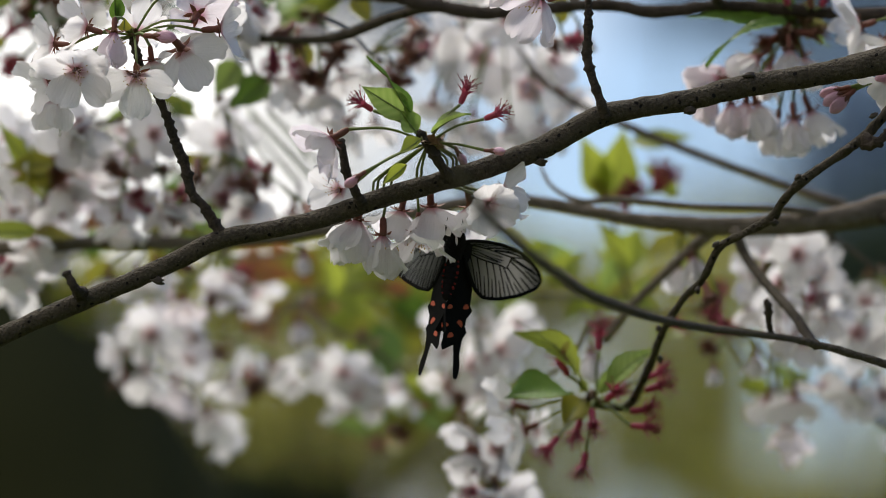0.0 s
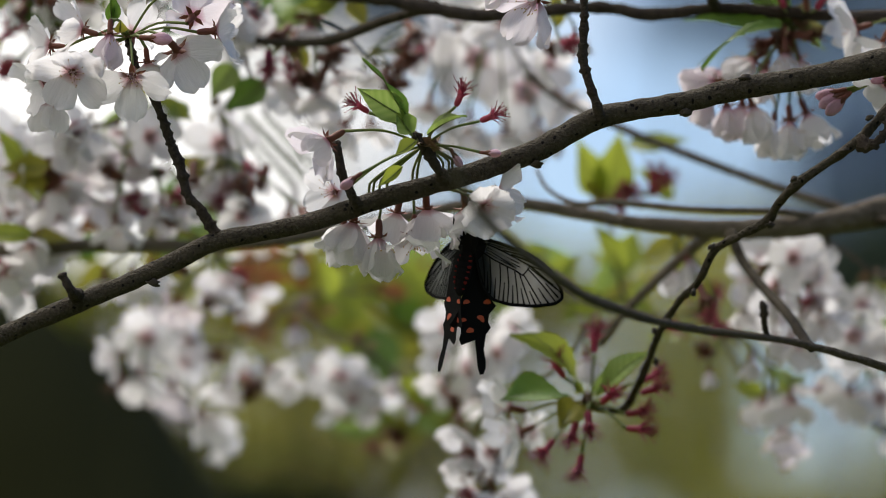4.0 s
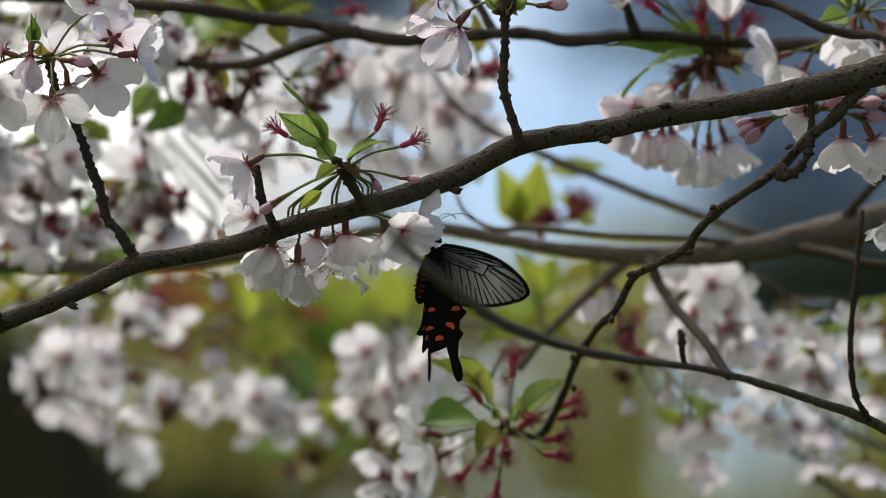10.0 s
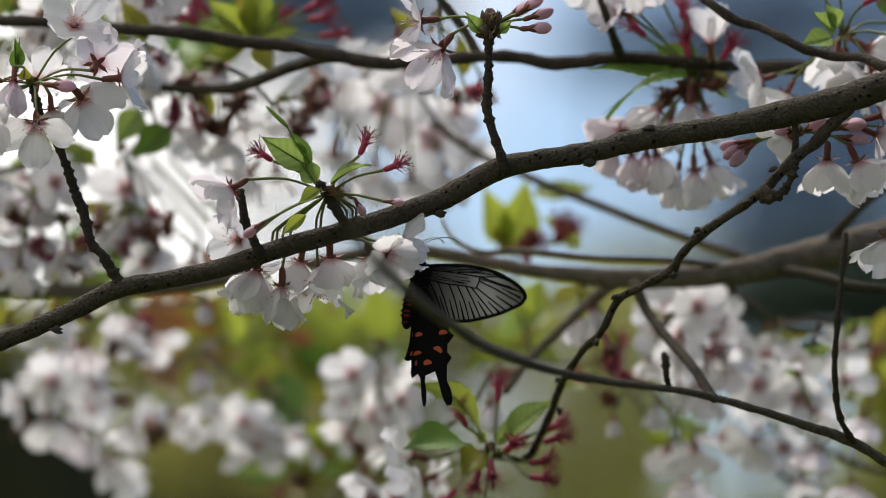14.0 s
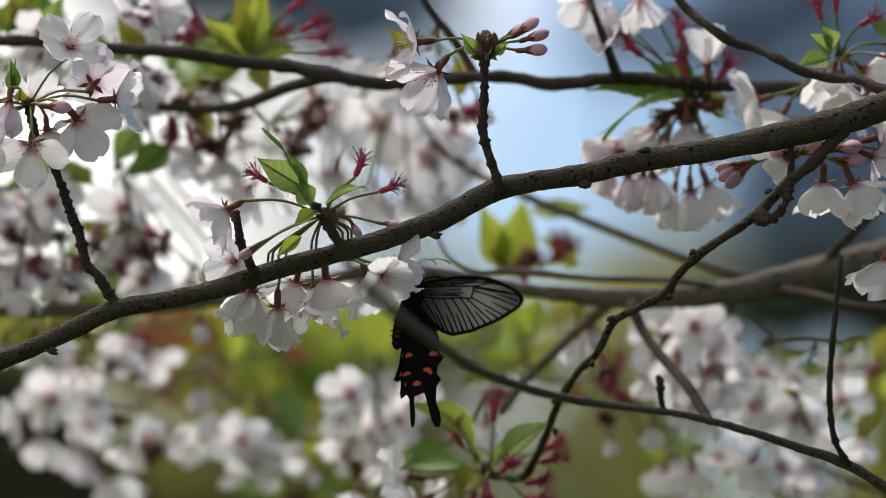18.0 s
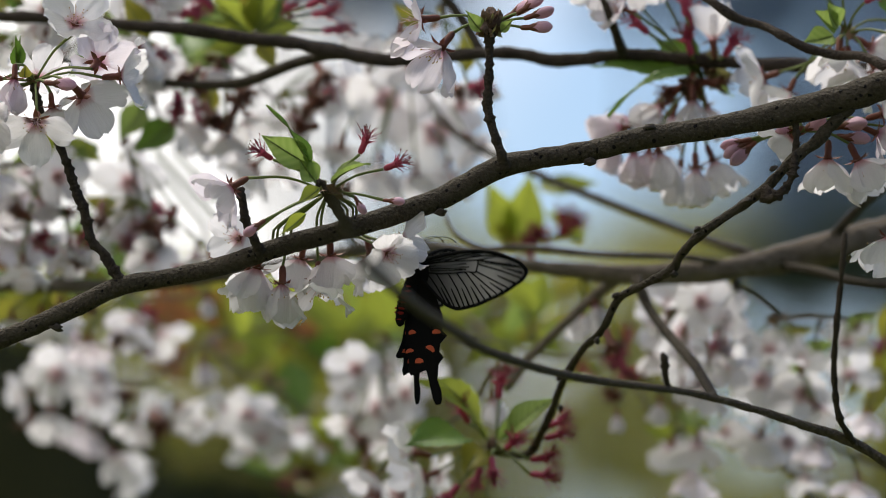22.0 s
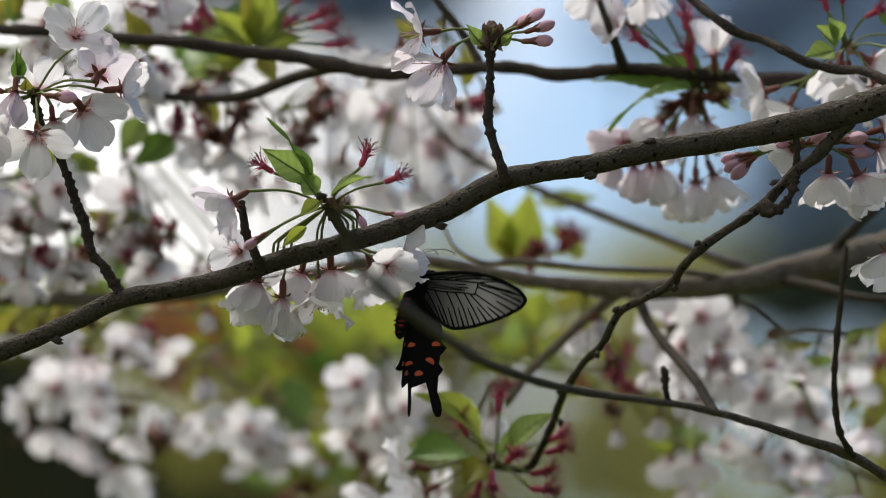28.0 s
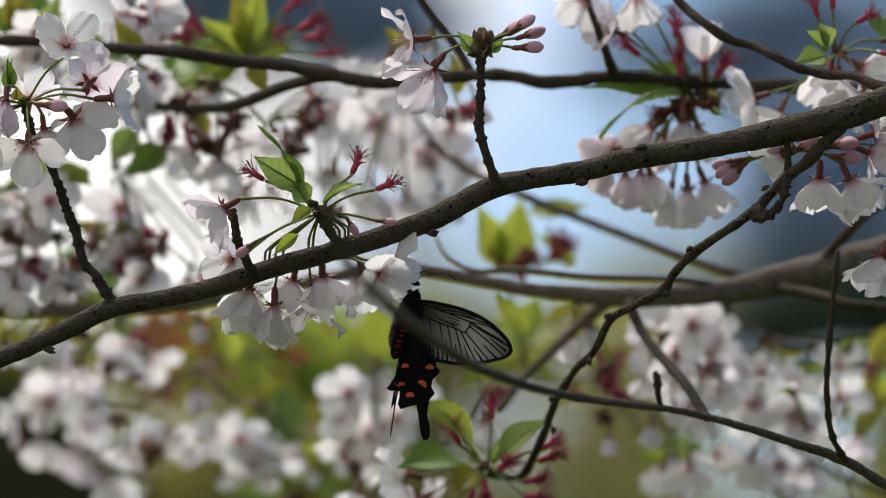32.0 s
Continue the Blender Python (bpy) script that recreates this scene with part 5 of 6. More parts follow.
posy("bunch of white blossoms with green leaves", (-0.181, 3.200, 2.081), [(9, -13, 14, "fr"), (-7, -6, 14, "d"), (1, -22, 14, "b"), (1, -36, 16, "d"), (14, -44, 14, "d"), (-10, -39, 14, "dl"), (-6, -53, 13, "d")], [(8, -9), (20, -38), (-8, -29)], greens=3)
posy("pale blossoms in shade beneath the branch", (-0.165, 3.230, 2.030), [(-18, -20, 16, "b"), (-9, -15, 13, "d"), (57, -10, 9, "n"), (-29, -23, 13, "d")], [(2, -17),], greens=1)
posy("small blossom among leaves above the branch", (-0.002, 3.160, 2.136), [(18, -27, 11, "b"), (-18, -10, 14, "d")], [(7, -31), (15, -34)], greens=2)
posy("white blossoms and dark red calyces high in the tree", (-0.154, 3.180, 2.137), [(22, -12, 13, "b"), (-23, -12, 12, "b")], [(40, -24), (-22, -17), (35, -38), (2, -7), (82, 3), (42, 4)], greens=2)

bunch((-0.0236, 3.2097, 1.909), 0.02106, 0.0117, 6)
bunch((-0.219, 3.1928, 2.0509), 0.02106, 0.01872, 8, greens=5, spents=3)
bunch((-0.2265, 3.1957, 2.0235), 0.01638, 0.0117, 6, greens=2)
bunch((-0.238, 3.2174, 2.008), 0.01404, 0.01404, 5)
bunch((-0.204, 3.191, 2.0684), 0.01638, 0.009362, 4)
bunch((-0.225, 3.1626, 2.1277), 0.02106, 0.01404, 4, spents=7, greens=3)
bunch((-0.1802, 3.1618, 2.1352), 0.01872, 0.01404, 4, spents=3, greens=2)
bunch((-0.1329, 3.1634, 2.1203), 0.01638, 0.01404, 5, greens=1, spents=3)
bunch((-0.1329, 3.1608, 2.1451), 0.01872, 0.009362, 4)


def join_twigs():
    """Every bunch hangs on a thin twig that springs from the nearest branch or bunch already joined."""
    loose = list(BUNCHES)
    reach = WOODS[::2]
    rng = random.Random(8)
    while loose:
        d, th, q = min(((th.location - q).length, k, q) for k, th in enumerate(loose) for q in reach)
        th = loose.pop(th)
        a, b = q - th.location, Vector((0, 0, 0))
        sway = Vector((rng.uniform(-0.1, 0.1), rng.uniform(0, 0.15), rng.uniform(-0.1, 0.1))) * d
        part("twig", tube([(*a, 0.0010), (*(a * 0.6 + sway), 0.0009), (*b, 0.0008)], 0.006, 8, 0.2, 0.1, 3), BARK_OLD, th)
        reach += [q.lerp(th.location, 0.6), th.location.copy()]


g1 = thing("leafy_shoot", (0.0320, 3.2900, 2.0484), "yellow-green young leaves with crimson calyces behind the branch", "leaves", "leafy shoots")
for a, b, w, mt in (((0.0320, 3.2900, 2.0484), (0.0370, 3.2750, 2.0818), 0.017, LEAF_PALE), ((0.0268, 3.2900, 2.0523), (0.0177, 3.2750, 2.0773), 0.015, LEAF_PALE), ((0.0397, 3.2900, 2.0764), (0.0679, 3.2750, 2.0764), 0.009, LEAF_PALE), ((0.0617, 3.2900, 2.0523), (0.0448, 3.2750, 2.0637), 0.011, LEAF_PALE), ((0.0307, 3.2900, 2.0484), (0.0204, 3.2750, 2.0572), 0.010, LEAF_OLIVE), ((0.0398, 3.2900, 2.0173), (0.0255, 3.2750, 2.0391), 0.010, LEAF_PALE)):
    leaf(g1, a, b, w, (0.2, -1, 0.3), 0.35, 0.4, mt)
for q, f in (((0.0383, 3.2700, 2.0495), (0.1, -0.5, 0.8)), ((0.0363, 3.2700, 2.0459), (-0.2, -0.5, 0.6)), ((0.0563, 3.2700, 2.0562), (0.5, -0.5, 0.6)), ((0.0524, 3.2700, 2.0580), (0.3, -0.5, 0.8)), ((0.0409, 3.2700, 2.0528), (0.3, -0.5, -0.4))):
    spent(g1, q, f, 0.017)
g2 = thing("leafy_shoot", (-0.0856, 3.1626, 2.1277), "fresh green leaves and crimson calyces above the upper branch", "leaves", "leafy shoots")
for a, b, w, mt in (((-0.0856, 3.1625, 2.129), (-0.1039, 3.1506, 2.1461), 0.0122, LEAF_PALE), ((-0.0844, 3.1624, 2.1302), (-0.0779, 3.1488, 2.1634), 0.0115, LEAF_PALE), ((-0.0856, 3.1624, 2.1302), (-0.0893, 3.1586, 2.1661), 0.0086, LEAF_OLIVE), ((-0.0884, 3.1727, 2.1278), (-0.1108, 3.1717, 2.1365), 0.0101, LEAF_PALE),
                    ((-0.0831, 3.1625, 2.129), (-0.063, 3.1521, 2.1326), 0.0094, LEAF_PALE), ((-0.0834, 3.1727, 2.1278), (-0.0757, 3.1642, 2.1129), 0.0086, LEAF_OLIVE), ((-0.0884, 3.1728, 2.1266), (-0.1108, 3.1732, 2.1229), 0.0086, LEAF_PALE), ((-0.0844, 3.1624, 2.1302), (-0.0707, 3.1605, 2.1475), 0.0086, LEAF_DARK)):
    leaf(g2, a, b, w, (0.1, -1, 0.4), 0.35, 0.4, mt)
for q, f in (((-0.1151, 3.1515, 2.1375), (-1, -0.2, 0.2)), ((-0.0549, 3.1113, 2.1381), (1, -0.2, 0.5)), ((-0.0531, 3.1515, 2.1375), (1, -0.2, 0.1)), ((-0.0481, 3.1523, 2.1301), (1, 0, 0.1)), ((-0.063, 3.15, 2.1523), (0.8, 0, 0.7)), ((-0.1077, 3.1509, 2.1437), (-0.6, 0, 0.6))):
    spent(g2, q, f, 0.0165)
g3 = thing("leafy_shoot", (-0.1277, 3.1900, 2.0947), "green leaves behind the white cluster", "leaves", "leafy shoots")
for a, b, w, mt in (((-0.1210, 3.1850, 2.0929), (-0.1389, 3.1750, 2.0786), 0.0125, LEAF_DARK), ((-0.1351, 3.1850, 2.1004), (-0.1449, 3.1750, 2.0836), 0.0120, LEAF), ((-0.1705, 3.1850, 2.0852), (-0.1524, 3.1750, 2.0745), 0.0090, LEAF_PALE), ((-0.1550, 3.1850, 2.0822), (-0.1644, 3.1750, 2.0760), 0.0070, LEAF)):
    leaf(g3, a, b, w, (0.1, -1, 0.3), 0.3, 0.4, mt)
g4 = thing("leafy_shoot", (0.0199, 3.336, 2.0088), "pale green leaves beneath the thick limb", "leaves", "leafy shoots")
for a, b, w, mt in (((0.0308, 3.3855, 2.0161), (0.0121, 3.3659, 2.0116), 0.014, LEAF_PALE), ((0.0387, 3.3841, 2.0293), (0.0454, 3.3822, 2.0477), 0.014, LEAF_PALE), ((0.0308, 3.3858, 2.0135), (0.0467, 3.3847, 2.024), 0.010, LEAF_OLIVE), ((0.0281, 3.3858, 2.0135), (0.0202, 3.3866, 2.0055), 0.014, LEAF_PALE)):
    leaf(g4, a, b, w, (0.1, -1, 0.5), 0.3, 0.4, mt)


def shoot(at, wide, high, count, mats, label, seed, size=(0.018, 0.03), reds=0, broad=(0.008, 0.012)):
    """A leafy shoot behind: leaves of several tones fanning out round a foot, with a few bare calyces."""
    rng = random.Random(seed)
    c = Vector(at)
    th = thing("leafy_shoot", at, label, "leaves", "leafy shoots")
    for k in range(count):
        q = c + Vector((wide * rng.uniform(-1, 1), rng.uniform(-0.03, 0.03), high * rng.uniform(-1, 1)))
        d = Vector((rng.uniform(-1, 1), rng.uniform(-0.4, 0.2), rng.uniform(-0.5, 1))).normalized() * rng.uniform(*size)
        leaf(th, q, q + d, rng.uniform(*broad), (rng.uniform(-0.4, 0.4), -1, 0.5), rng.uniform(-0.6, 0.6), 0.4, mats[k % len(mats)])
    for k in range(reds):
        q = c + Vector((wide * rng.uniform(-1, 1), rng.uniform(-0.03, 0.03), high * rng.uniform(-1, 1)))
        spent(th, q, (rng.uniform(-1, 1), -0.3, rng.uniform(-0.6, 1)), 0.0145)
    return th


BUNCHES += [g1, g2, g3, g4,
            shoot((-0.1889, 3.2000, 2.1325), 0.0175, 0.0150, 11, (LEAF_DARK, LEAF_OLIVE, LEAF_DARK), "dark green leaves behind the white cluster", 91, (0.018, 0.03), 2, (0.010, 0.015)),
            # next shoot: deep green leaves added to stand in for a shaded gap
            shoot((-0.1135, 3.3000, 2.1390), 0.0180, 0.0057, 10, (LEAF_DARK, LEAF_DARK, LEAF), "dark leaves standing in for shade under the upper branch", 92, (0.018, 0.03), 2, (0.010, 0.016)),
            shoot((-0.2267, 3.2000, 2.1273), 0.0175, 0.0150, 8, (LEAF_DARK, LEAF_OLIVE), "dark green leaves high in the tree", 93, (0.018, 0.03), 2, (0.010, 0.015)),
            shoot((-0.0900, 3.6200, 2.0397), 0.0311, 0.0062, 13, (LEAF_PALE, LEAF_OLIVE, LEAF_RUSSET, LEAF_PALE), "spray of yellow-green and russet leaves, far behind", 81, (0.024, 0.042), 0, (0.012, 0.019)),
            shoot((-0.0415, 3.6000, 2.0366), 0.0169, 0.0112, 8, (LEAF_PALE, LEAF, LEAF_PALE), "spray of lime-green young leaves, far behind", 82, (0.024, 0.042), 0, (0.012, 0.019)),
            shoot((-0.1297, 3.6200, 2.0353), 0.0198, 0.0071, 8, (LEAF_OLIVE, LEAF_RUSSET, LEAF_DARK), "spray of bronze leaves, far behind", 83, (0.024, 0.042), 0, (0.012, 0.019)),
            shoot((-0.0644, 3.6200, 2.0184), 0.0226, 0.0085, 6, (LEAF_OLIVE, LEAF_DARK), "spray of dull green leaves, far behind", 84, (0.024, 0.042), 0, (0.012, 0.019)),
            shoot((0.0312, 3.4000, 2.0152), 0.0119, 0.0021, 5, (LEAF_PALE, LEAF), "lime-green leaves beneath the thick limb", 85, (0.02, 0.03), 0, (0.008, 0.012)),
            shoot((0.0462, 3.4500, 2.0318), 0.0054, 0.0094, 4, (LEAF_PALE, LEAF_OLIVE), "yellow-green leaves beneath the thick limb", 86, (0.02, 0.032), 0, (0.008, 0.013)),
            shoot((-0.0626, 3.5500, 1.9653), 0.0194, 0.0069, 7, (LEAF, LEAF_PALE, LEAF_OLIVE), "fresh leaves beneath the pale bunch", 87, (0.024, 0.042), 3, (0.012, 0.019)),
            shoot((-0.1826, 3.5000, 2.0468), 0.0328, 0.0068, 9, (LEAF_DARK, LEAF_OLIVE, LEAF), "shaded leaves beneath the branch", 88, (0.024, 0.042), 0, (0.012, 0.019)),
            shoot((-0.0758, 3.405, 2.0219), 0.02808, 0.008191, 11, (LEAF_PALE, LEAF_PALE, LEAF_OLIVE, LEAF_RUSSET), "yellow-green and russet young leaves below the branch", 71),
            shoot((-0.1058, 3.3854, 2.0174), 0.0117, 0.004681, 5, (LEAF_RUSSET, LEAF_PALE, LEAF_OLIVE), "russet and green young leaves below the branch", 72),
            shoot((-0.0469, 3.3516, 1.9563), 0.009362, 0.009362, 7, (LEAF_PALE, LEAF, LEAF_OLIVE), "fresh green leaves among the lower blossoms", 73, reds=3),
            shoot((0.2007, 3.367, 2.0011), 0.009362, 0.01053, 7, (LEAF_OLIVE, LEAF_PALE), "golden-green leaves beside the lower blossoms", 74, reds=1),
            shoot((0.0042, 3.3843, 2.028), 0.01404, 0.008191, 6, (LEAF_PALE, LEAF_PALE, LEAF), "pale green leaves beneath the thick limb", 75),
            shoot((0.0719, 3.3266, 2.0027), 0.0117, 0.008191, 3, (LEAF_PALE, LEAF_OLIVE), "pink calyces and small leaves beneath the thick limb", 76, reds=4),
            shoot((-0.1765, 3.2421, 2.041), 0.02106, 0.0117, 5, (LEAF, LEAF_OLIVE, LEAF_RUSSET), "green and bronze leaves among the blossoms", 77, reds=4)]
join_twigs()


# ---- ground, trees and woods behind ----
def sheet(name, size, at, mat):
    me = mesh_of(name, [(-size, -size, 0), (size, -size, 0), (size, size, 0), (-size, size, 0)], [(0, 1, 2, 3)], False)
    me.materials.append(mat)
    ob = new(name, me)
    ob.location = at
    return ob


tagged(sheet("ground", 2000, (0, 0, 0), GRASS), "short grassy ground under the trees", "ground", kind="structure")


def clumps(name, label, mat, boxes, leaf_size, count, seed, category="foliage"):
    """Loose foliage: many small leaves scattered through rounded masses (x, y, z, rx, ry, rz)."""
    rng = np.random.default_rng(seed)
    V, Fc = [], []
    per = count // len(boxes)
    for x, y, z, rx, ry, rz in boxes:
        d = rng.normal(size=(per, 3))
        d /= np.linalg.norm(d, axis=1)[:, None]
        c = np.array((x, y, z)) + d * rng.uniform(0.35, 1.0, (per, 1)) * np.array((rx, ry, rz))
        a, b = rng.normal(size=(per, 3)), rng.normal(size=(per, 3))
        a /= np.linalg.norm(a, axis=1)[:, None]
        b -= a * (a * b).sum(1)[:, None]
        b /= np.linalg.norm(b, axis=1)[:, None]
        s = leaf_size * rng.uniform(0.6, 1.3, (per, 1))
        o = sum(len(v) for v in V)
        V.append(np.stack([c - a * s, c + b * s * 0.45, c + a * s, c - b * s * 0.45], 1).reshape(-1, 3))
        i = o + 4 * np.arange(per)[:, None]
        Fc.append(i + np.arange(4)[None])
    me = mesh_of(name, np.concatenate(V), np.concatenate(Fc).tolist(), False)
    me.materials.append(mat)
    return tagged(new(name, me), label, category, kind="stuff")


trunk = thing("tree_trunk", (-0.3944, 7.5237, 1.8677), "dark trunk of an old tree in shade, far behind", "tree")
part("trunk", tube([(0.05, 0, -2.0, 0.27), (0.05, 0, -1.62, 0.25), (0.02, 0, -0.6, 0.18), (-0.02, 0, 0.15, 0.15), (-0.08, 0, 0.34, 0.145), (-0.17, 0, 0.45, 0.14), (-0.28, 0, 0.56, 0.135), (-0.42, 0, 0.72, 0.13), (-0.58, 0, 1.1, 0.12), (-0.75, 0.2, 2.2, 0.08), (-0.85, 0.4, 3.0, 0.05)], 0.1, 14, 0.2, 0, 77), TRUNK, trunk)
part("bough", tube([(-0.60, 0, 1.2, 0.08), (-0.9, 0.1, 1.6, 0.06), (-1.5, 0.3, 2.4, 0.03)], 0.1, 10, 0.2, 0, 78), TRUNK, trunk)
# unseen crown, added overhead to keep skylight off the trunk
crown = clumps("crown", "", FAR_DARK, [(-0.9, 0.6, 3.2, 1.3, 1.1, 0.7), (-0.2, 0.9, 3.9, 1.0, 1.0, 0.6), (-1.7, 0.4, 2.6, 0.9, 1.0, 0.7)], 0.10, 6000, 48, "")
crown.parent = trunk


def far_tree(label, mat, boxes, leaf_size, count, seed, name="far_tree", stem=0.05):
    """A tree or shrub behind: a trunk with a limb to each mass of its crown, and the crown of many leaves."""
    mid = np.mean([b[:3] for b in boxes], axis=0)
    th = thing(name, (mid[0], mid[1], 0), label, "shrub" if name == "far_shrub" else "tree")
    fork_z = 0.4 * mid[2]
    part("trunk", tube([(0, 0, -0.05, stem * 1.4), (0.02, 0, fork_z * 0.5, stem), (0, 0, fork_z, stem * 0.9)], 0.2, 10, 0.1, 0, seed), TRUNK, th)
    for b in boxes:
        q = Vector(b[:3]) - th.location
        part("bough", tube([(0, 0, fork_z * 0.9, stem * 0.7), (q.x * 0.5, q.y * 0.5, fork_z + (q.z - fork_z) * 0.4, stem * 0.4), (q.x, q.y, q.z, stem * 0.15)], 0.2, 7, 0.1, 0, seed), TRUNK, th)
    crown = clumps("crown", "", mat, [(b[0] - mid[0], b[1] - mid[1], *b[2:]) for b in boxes], leaf_size, count, seed, "")
    crown.parent = th
    return th


far_tree("far slope woods, haze put into their blue-grey leaf colour", FAR_HAZE_BLUE, [(-0.5575, 29.7, 5.6949, 0.301, 0.3, 0.127), (-0.2305, 29.7, 5.7545, 0.278, 0.3, 0.116), (0.7042, 29.7, 5.7213, 0.301, 0.3, 0.139), (1.1246, 29.7, 5.6281, 0.278, 0.3, 0.185), (-0.5243, 29.7131, 6.002, 0.5383, 0.3745, 0.2106), (-0.8185, 30.2207, 5.9554, 0.4759, 0.3212, 0.1666), (-1.2498, 29.6984, 6.1416, 0.5851, 0.3979, 0.2106), (1.2779, 29.7278, 5.8623, 0.4447, 0.3511, 0.2574), (1.8767, 30.749, 5.7124, 0.3869, 0.5079, 0.6288), (1.4885, 29.8061, 5.1175, 0.4447, 0.4213, 0.3979), (1.0906, 29.8452, 4.7451, 0.6085, 0.4096, 0.2106), (2.4116, 31.814, 5.1467, 0.4993, 0.6241, 0.7489), (-1.0625, 29.7302, 5.839, 0.4915, 0.316, 0.1404)], 0.06, 15500, 41, stem=0.12)
far_tree("evergreen tree with shade put into its dark leaf colour", FAR_DARK, [(-0.7059, 11.9782, 2.5363, 0.1872, 0.1638, 0.1404), (-0.8744, 11.9518, 2.7877, 0.08425, 0.1123, 0.1404), (-0.4531, 11.985, 2.4711, 0.234, 0.1591, 0.08425), (-0.472, 12.4814, 2.5324, 0.1755, 0.117, 0.05851)], 0.035, 10500, 42)
far_tree("grey-green tree, deep shade put into its leaf colour", FAR_PAINTED_SHADE, [(0.7059, 12.935, 2.9994, 0.2028, 0.1471, 0.0913), (0.574, 12.9393, 2.959, 0.1521, 0.1116, 0.071), (0.84, 12.95, 2.93, 0.16, 0.13, 0.08)], 0.035, 6000, 49)
far_tree("grey-green tree in soft light", FAR_OLIVE, [(-0.3795, 15.9696, 2.8275, 0.3745, 0.2559, 0.1373), (0.02, 15.967, 2.8523, 0.3121, 0.2496, 0.1872), (0.2447, 15.9331, 3.1751, 0.3245, 0.2496, 0.1748), (0.366, 16.9566, 3.0035, 0.2387, 0.2454, 0.252), (-0.0549, 15.9305, 3.1999, 0.2247, 0.1997, 0.1748), (0.9187, 15.9696, 2.8275, 0.2247, 0.1935, 0.1623), (0.4456, 16.9151, 3.3992, 0.2387, 0.1724, 0.1061), (0.6441, 15.9801, 2.7282, 0.3245, 0.2122, 0.09986), (-0.4943, 16.4498, 3.0419, 0.2832, 0.2188, 0.1545), (-0.7131, 16.4606, 2.9395, 0.2574, 0.1995, 0.1416), (-0.2297, 15.9461, 3.0509, 0.2247, 0.1872, 0.1498), (-1.2907, 15.9096, 3.3985, 0.1623, 0.206, 0.2496)], 0.05, 3200, 43)
far_tree("yellow-green shrub in young leaf", FAR_GREEN, [(-0.1797, 5.9744, 2.2578, 0.07021, 0.05266, 0.03511), (-0.1066, 6.0765, 2.2434, 0.06186, 0.04759, 0.03331), (-0.2825, 6.1751, 2.262, 0.07739, 0.05804, 0.03869), (-0.3599, 6.1721, 2.2908, 0.04837, 0.03869, 0.02902), (-0.0768, 5.973, 2.2718, 0.04213, 0.03511, 0.02808), (-0.2125, 5.9712, 2.2881, 0.06553, 0.04213, 0.01872), (-0.1447, 6.0718, 2.2884, 0.05235, 0.03569, 0.01904)], 0.014, 1350, 44, name="far_shrub", stem=0.02)
far_tree("golden-green shrub beside the trees", FAR_GREEN, [(0.4292, 6.9753, 2.3019, 0.04369, 0.04369, 0.04369), (0.4675, 6.9821, 2.2367, 0.06553, 0.05734, 0.04915)], 0.016, 900, 45, name="far_shrub", stem=0.02)
# not in view: added behind the camera to block front light on the branches
far_tree("unseen dark tree added behind the camera to cut front light", FAR_DARK, [(-4, -9, 3.5, 4, 2.5, 2.6), (3.5, -10, 3.2, 4.5, 2.5, 2.6), (0, -12, 4.6, 6, 3, 2.6), (-10, -4, 3.0, 3, 4, 2.5), (10, -5, 3.0, 3, 4, 2.5)], 0.22, 14000, 46, stem=0.3)
far_tree("russet young leaves on a low shrub", FAR_RUSSET, [(-0.1929, 5.8741, 2.2554, 0.01197, 0.01013, 0.008285), (-0.1652, 5.8756, 2.2416, 0.01197, 0.009206, 0.006444), (-0.2504, 5.8753, 2.2439, 0.01151, 0.009896, 0.008285)], 0.012, 60, 47, name="far_shrub", stem=0.015)


# ---- the butterfly ----
def plate(outline, thick, bend, cuts=2):
    """A thin, slightly cambered sheet with this outline (x, z), its two faces apart by thick."""
    bm = bmesh.new()
    bm.faces.new([bm.verts.new((x, 0, z)) for x, z in outline])
    bmesh.ops.triangulate(bm, faces=bm.faces[:])
    bmesh.ops.subdivide_edges(bm, edges=bm.edges[:], cuts=cuts, use_grid_fill=True)
    bmesh.ops.triangulate(bm, faces=bm.faces[:])
    ex = bmesh.ops.extrude_face_region(bm, geom=bm.faces[:])
    bmesh.ops.translate(bm, vec=(0, thick, 0), verts=[v for v in ex["geom"] if isinstance(v, bmesh.types.BMVert)])
    for v in bm.verts:
        v.co.y += bend * (v.co.x ** 2 + 0.3 * v.co.z ** 2)
    bmesh.ops.recalc_face_normals(bm, faces=bm.faces[:])
    me = bpy.data.meshes.new("sheet")
    bm.to_mesh(me)
    bm.free()
    return me


U = 0.000234           # one step of the wing drawings, in metres
CAMBER = 2.0
FORE = [(15, 0), (23.6, 6), (43.6, 10), (63.7, 11.5), (85.7, 12.2), (107.6, 12), (129.6, 10), (150.6, 6), (172.6, -1), (189.8, -10), (206, -20), (214.6, -28), (220.3, -38), (220.3, -44), (210.8, -55), (196.4, -62), (184, -68), (164.9, -75), (145.8, -80), (126.7, -85), (113.4, -87), (97.1, -88), (85.7, -88),
        (74.2, -83), (63.7, -76), (54.2, -66), (44.6, -53), (34.1, -38), (25.5, -23)]
HIND = [(15, 0), (10, -25), (5, -60), (4, -95), (0, -112), (-3, -130), (-12, -148), (-18, -157), (-10, -161), (-2, -158), (6, -159), (7, -170), (5, -182), (11, -191), (18, -186), (24, -177), (31, -174), (38, -180), (43, -196), (47, -214), (51, -230), (57, -241), (65, -240), (68, -230),
        (66, -214), (59, -196), (53, -180), (50, -166), (55, -158), (69, -156), (63, -148), (56, -139), (66, -128), (75, -117), (68, -110), (60, -104), (66, -94), (65, -80), (57, -60), (51, -40), (39, -18)]
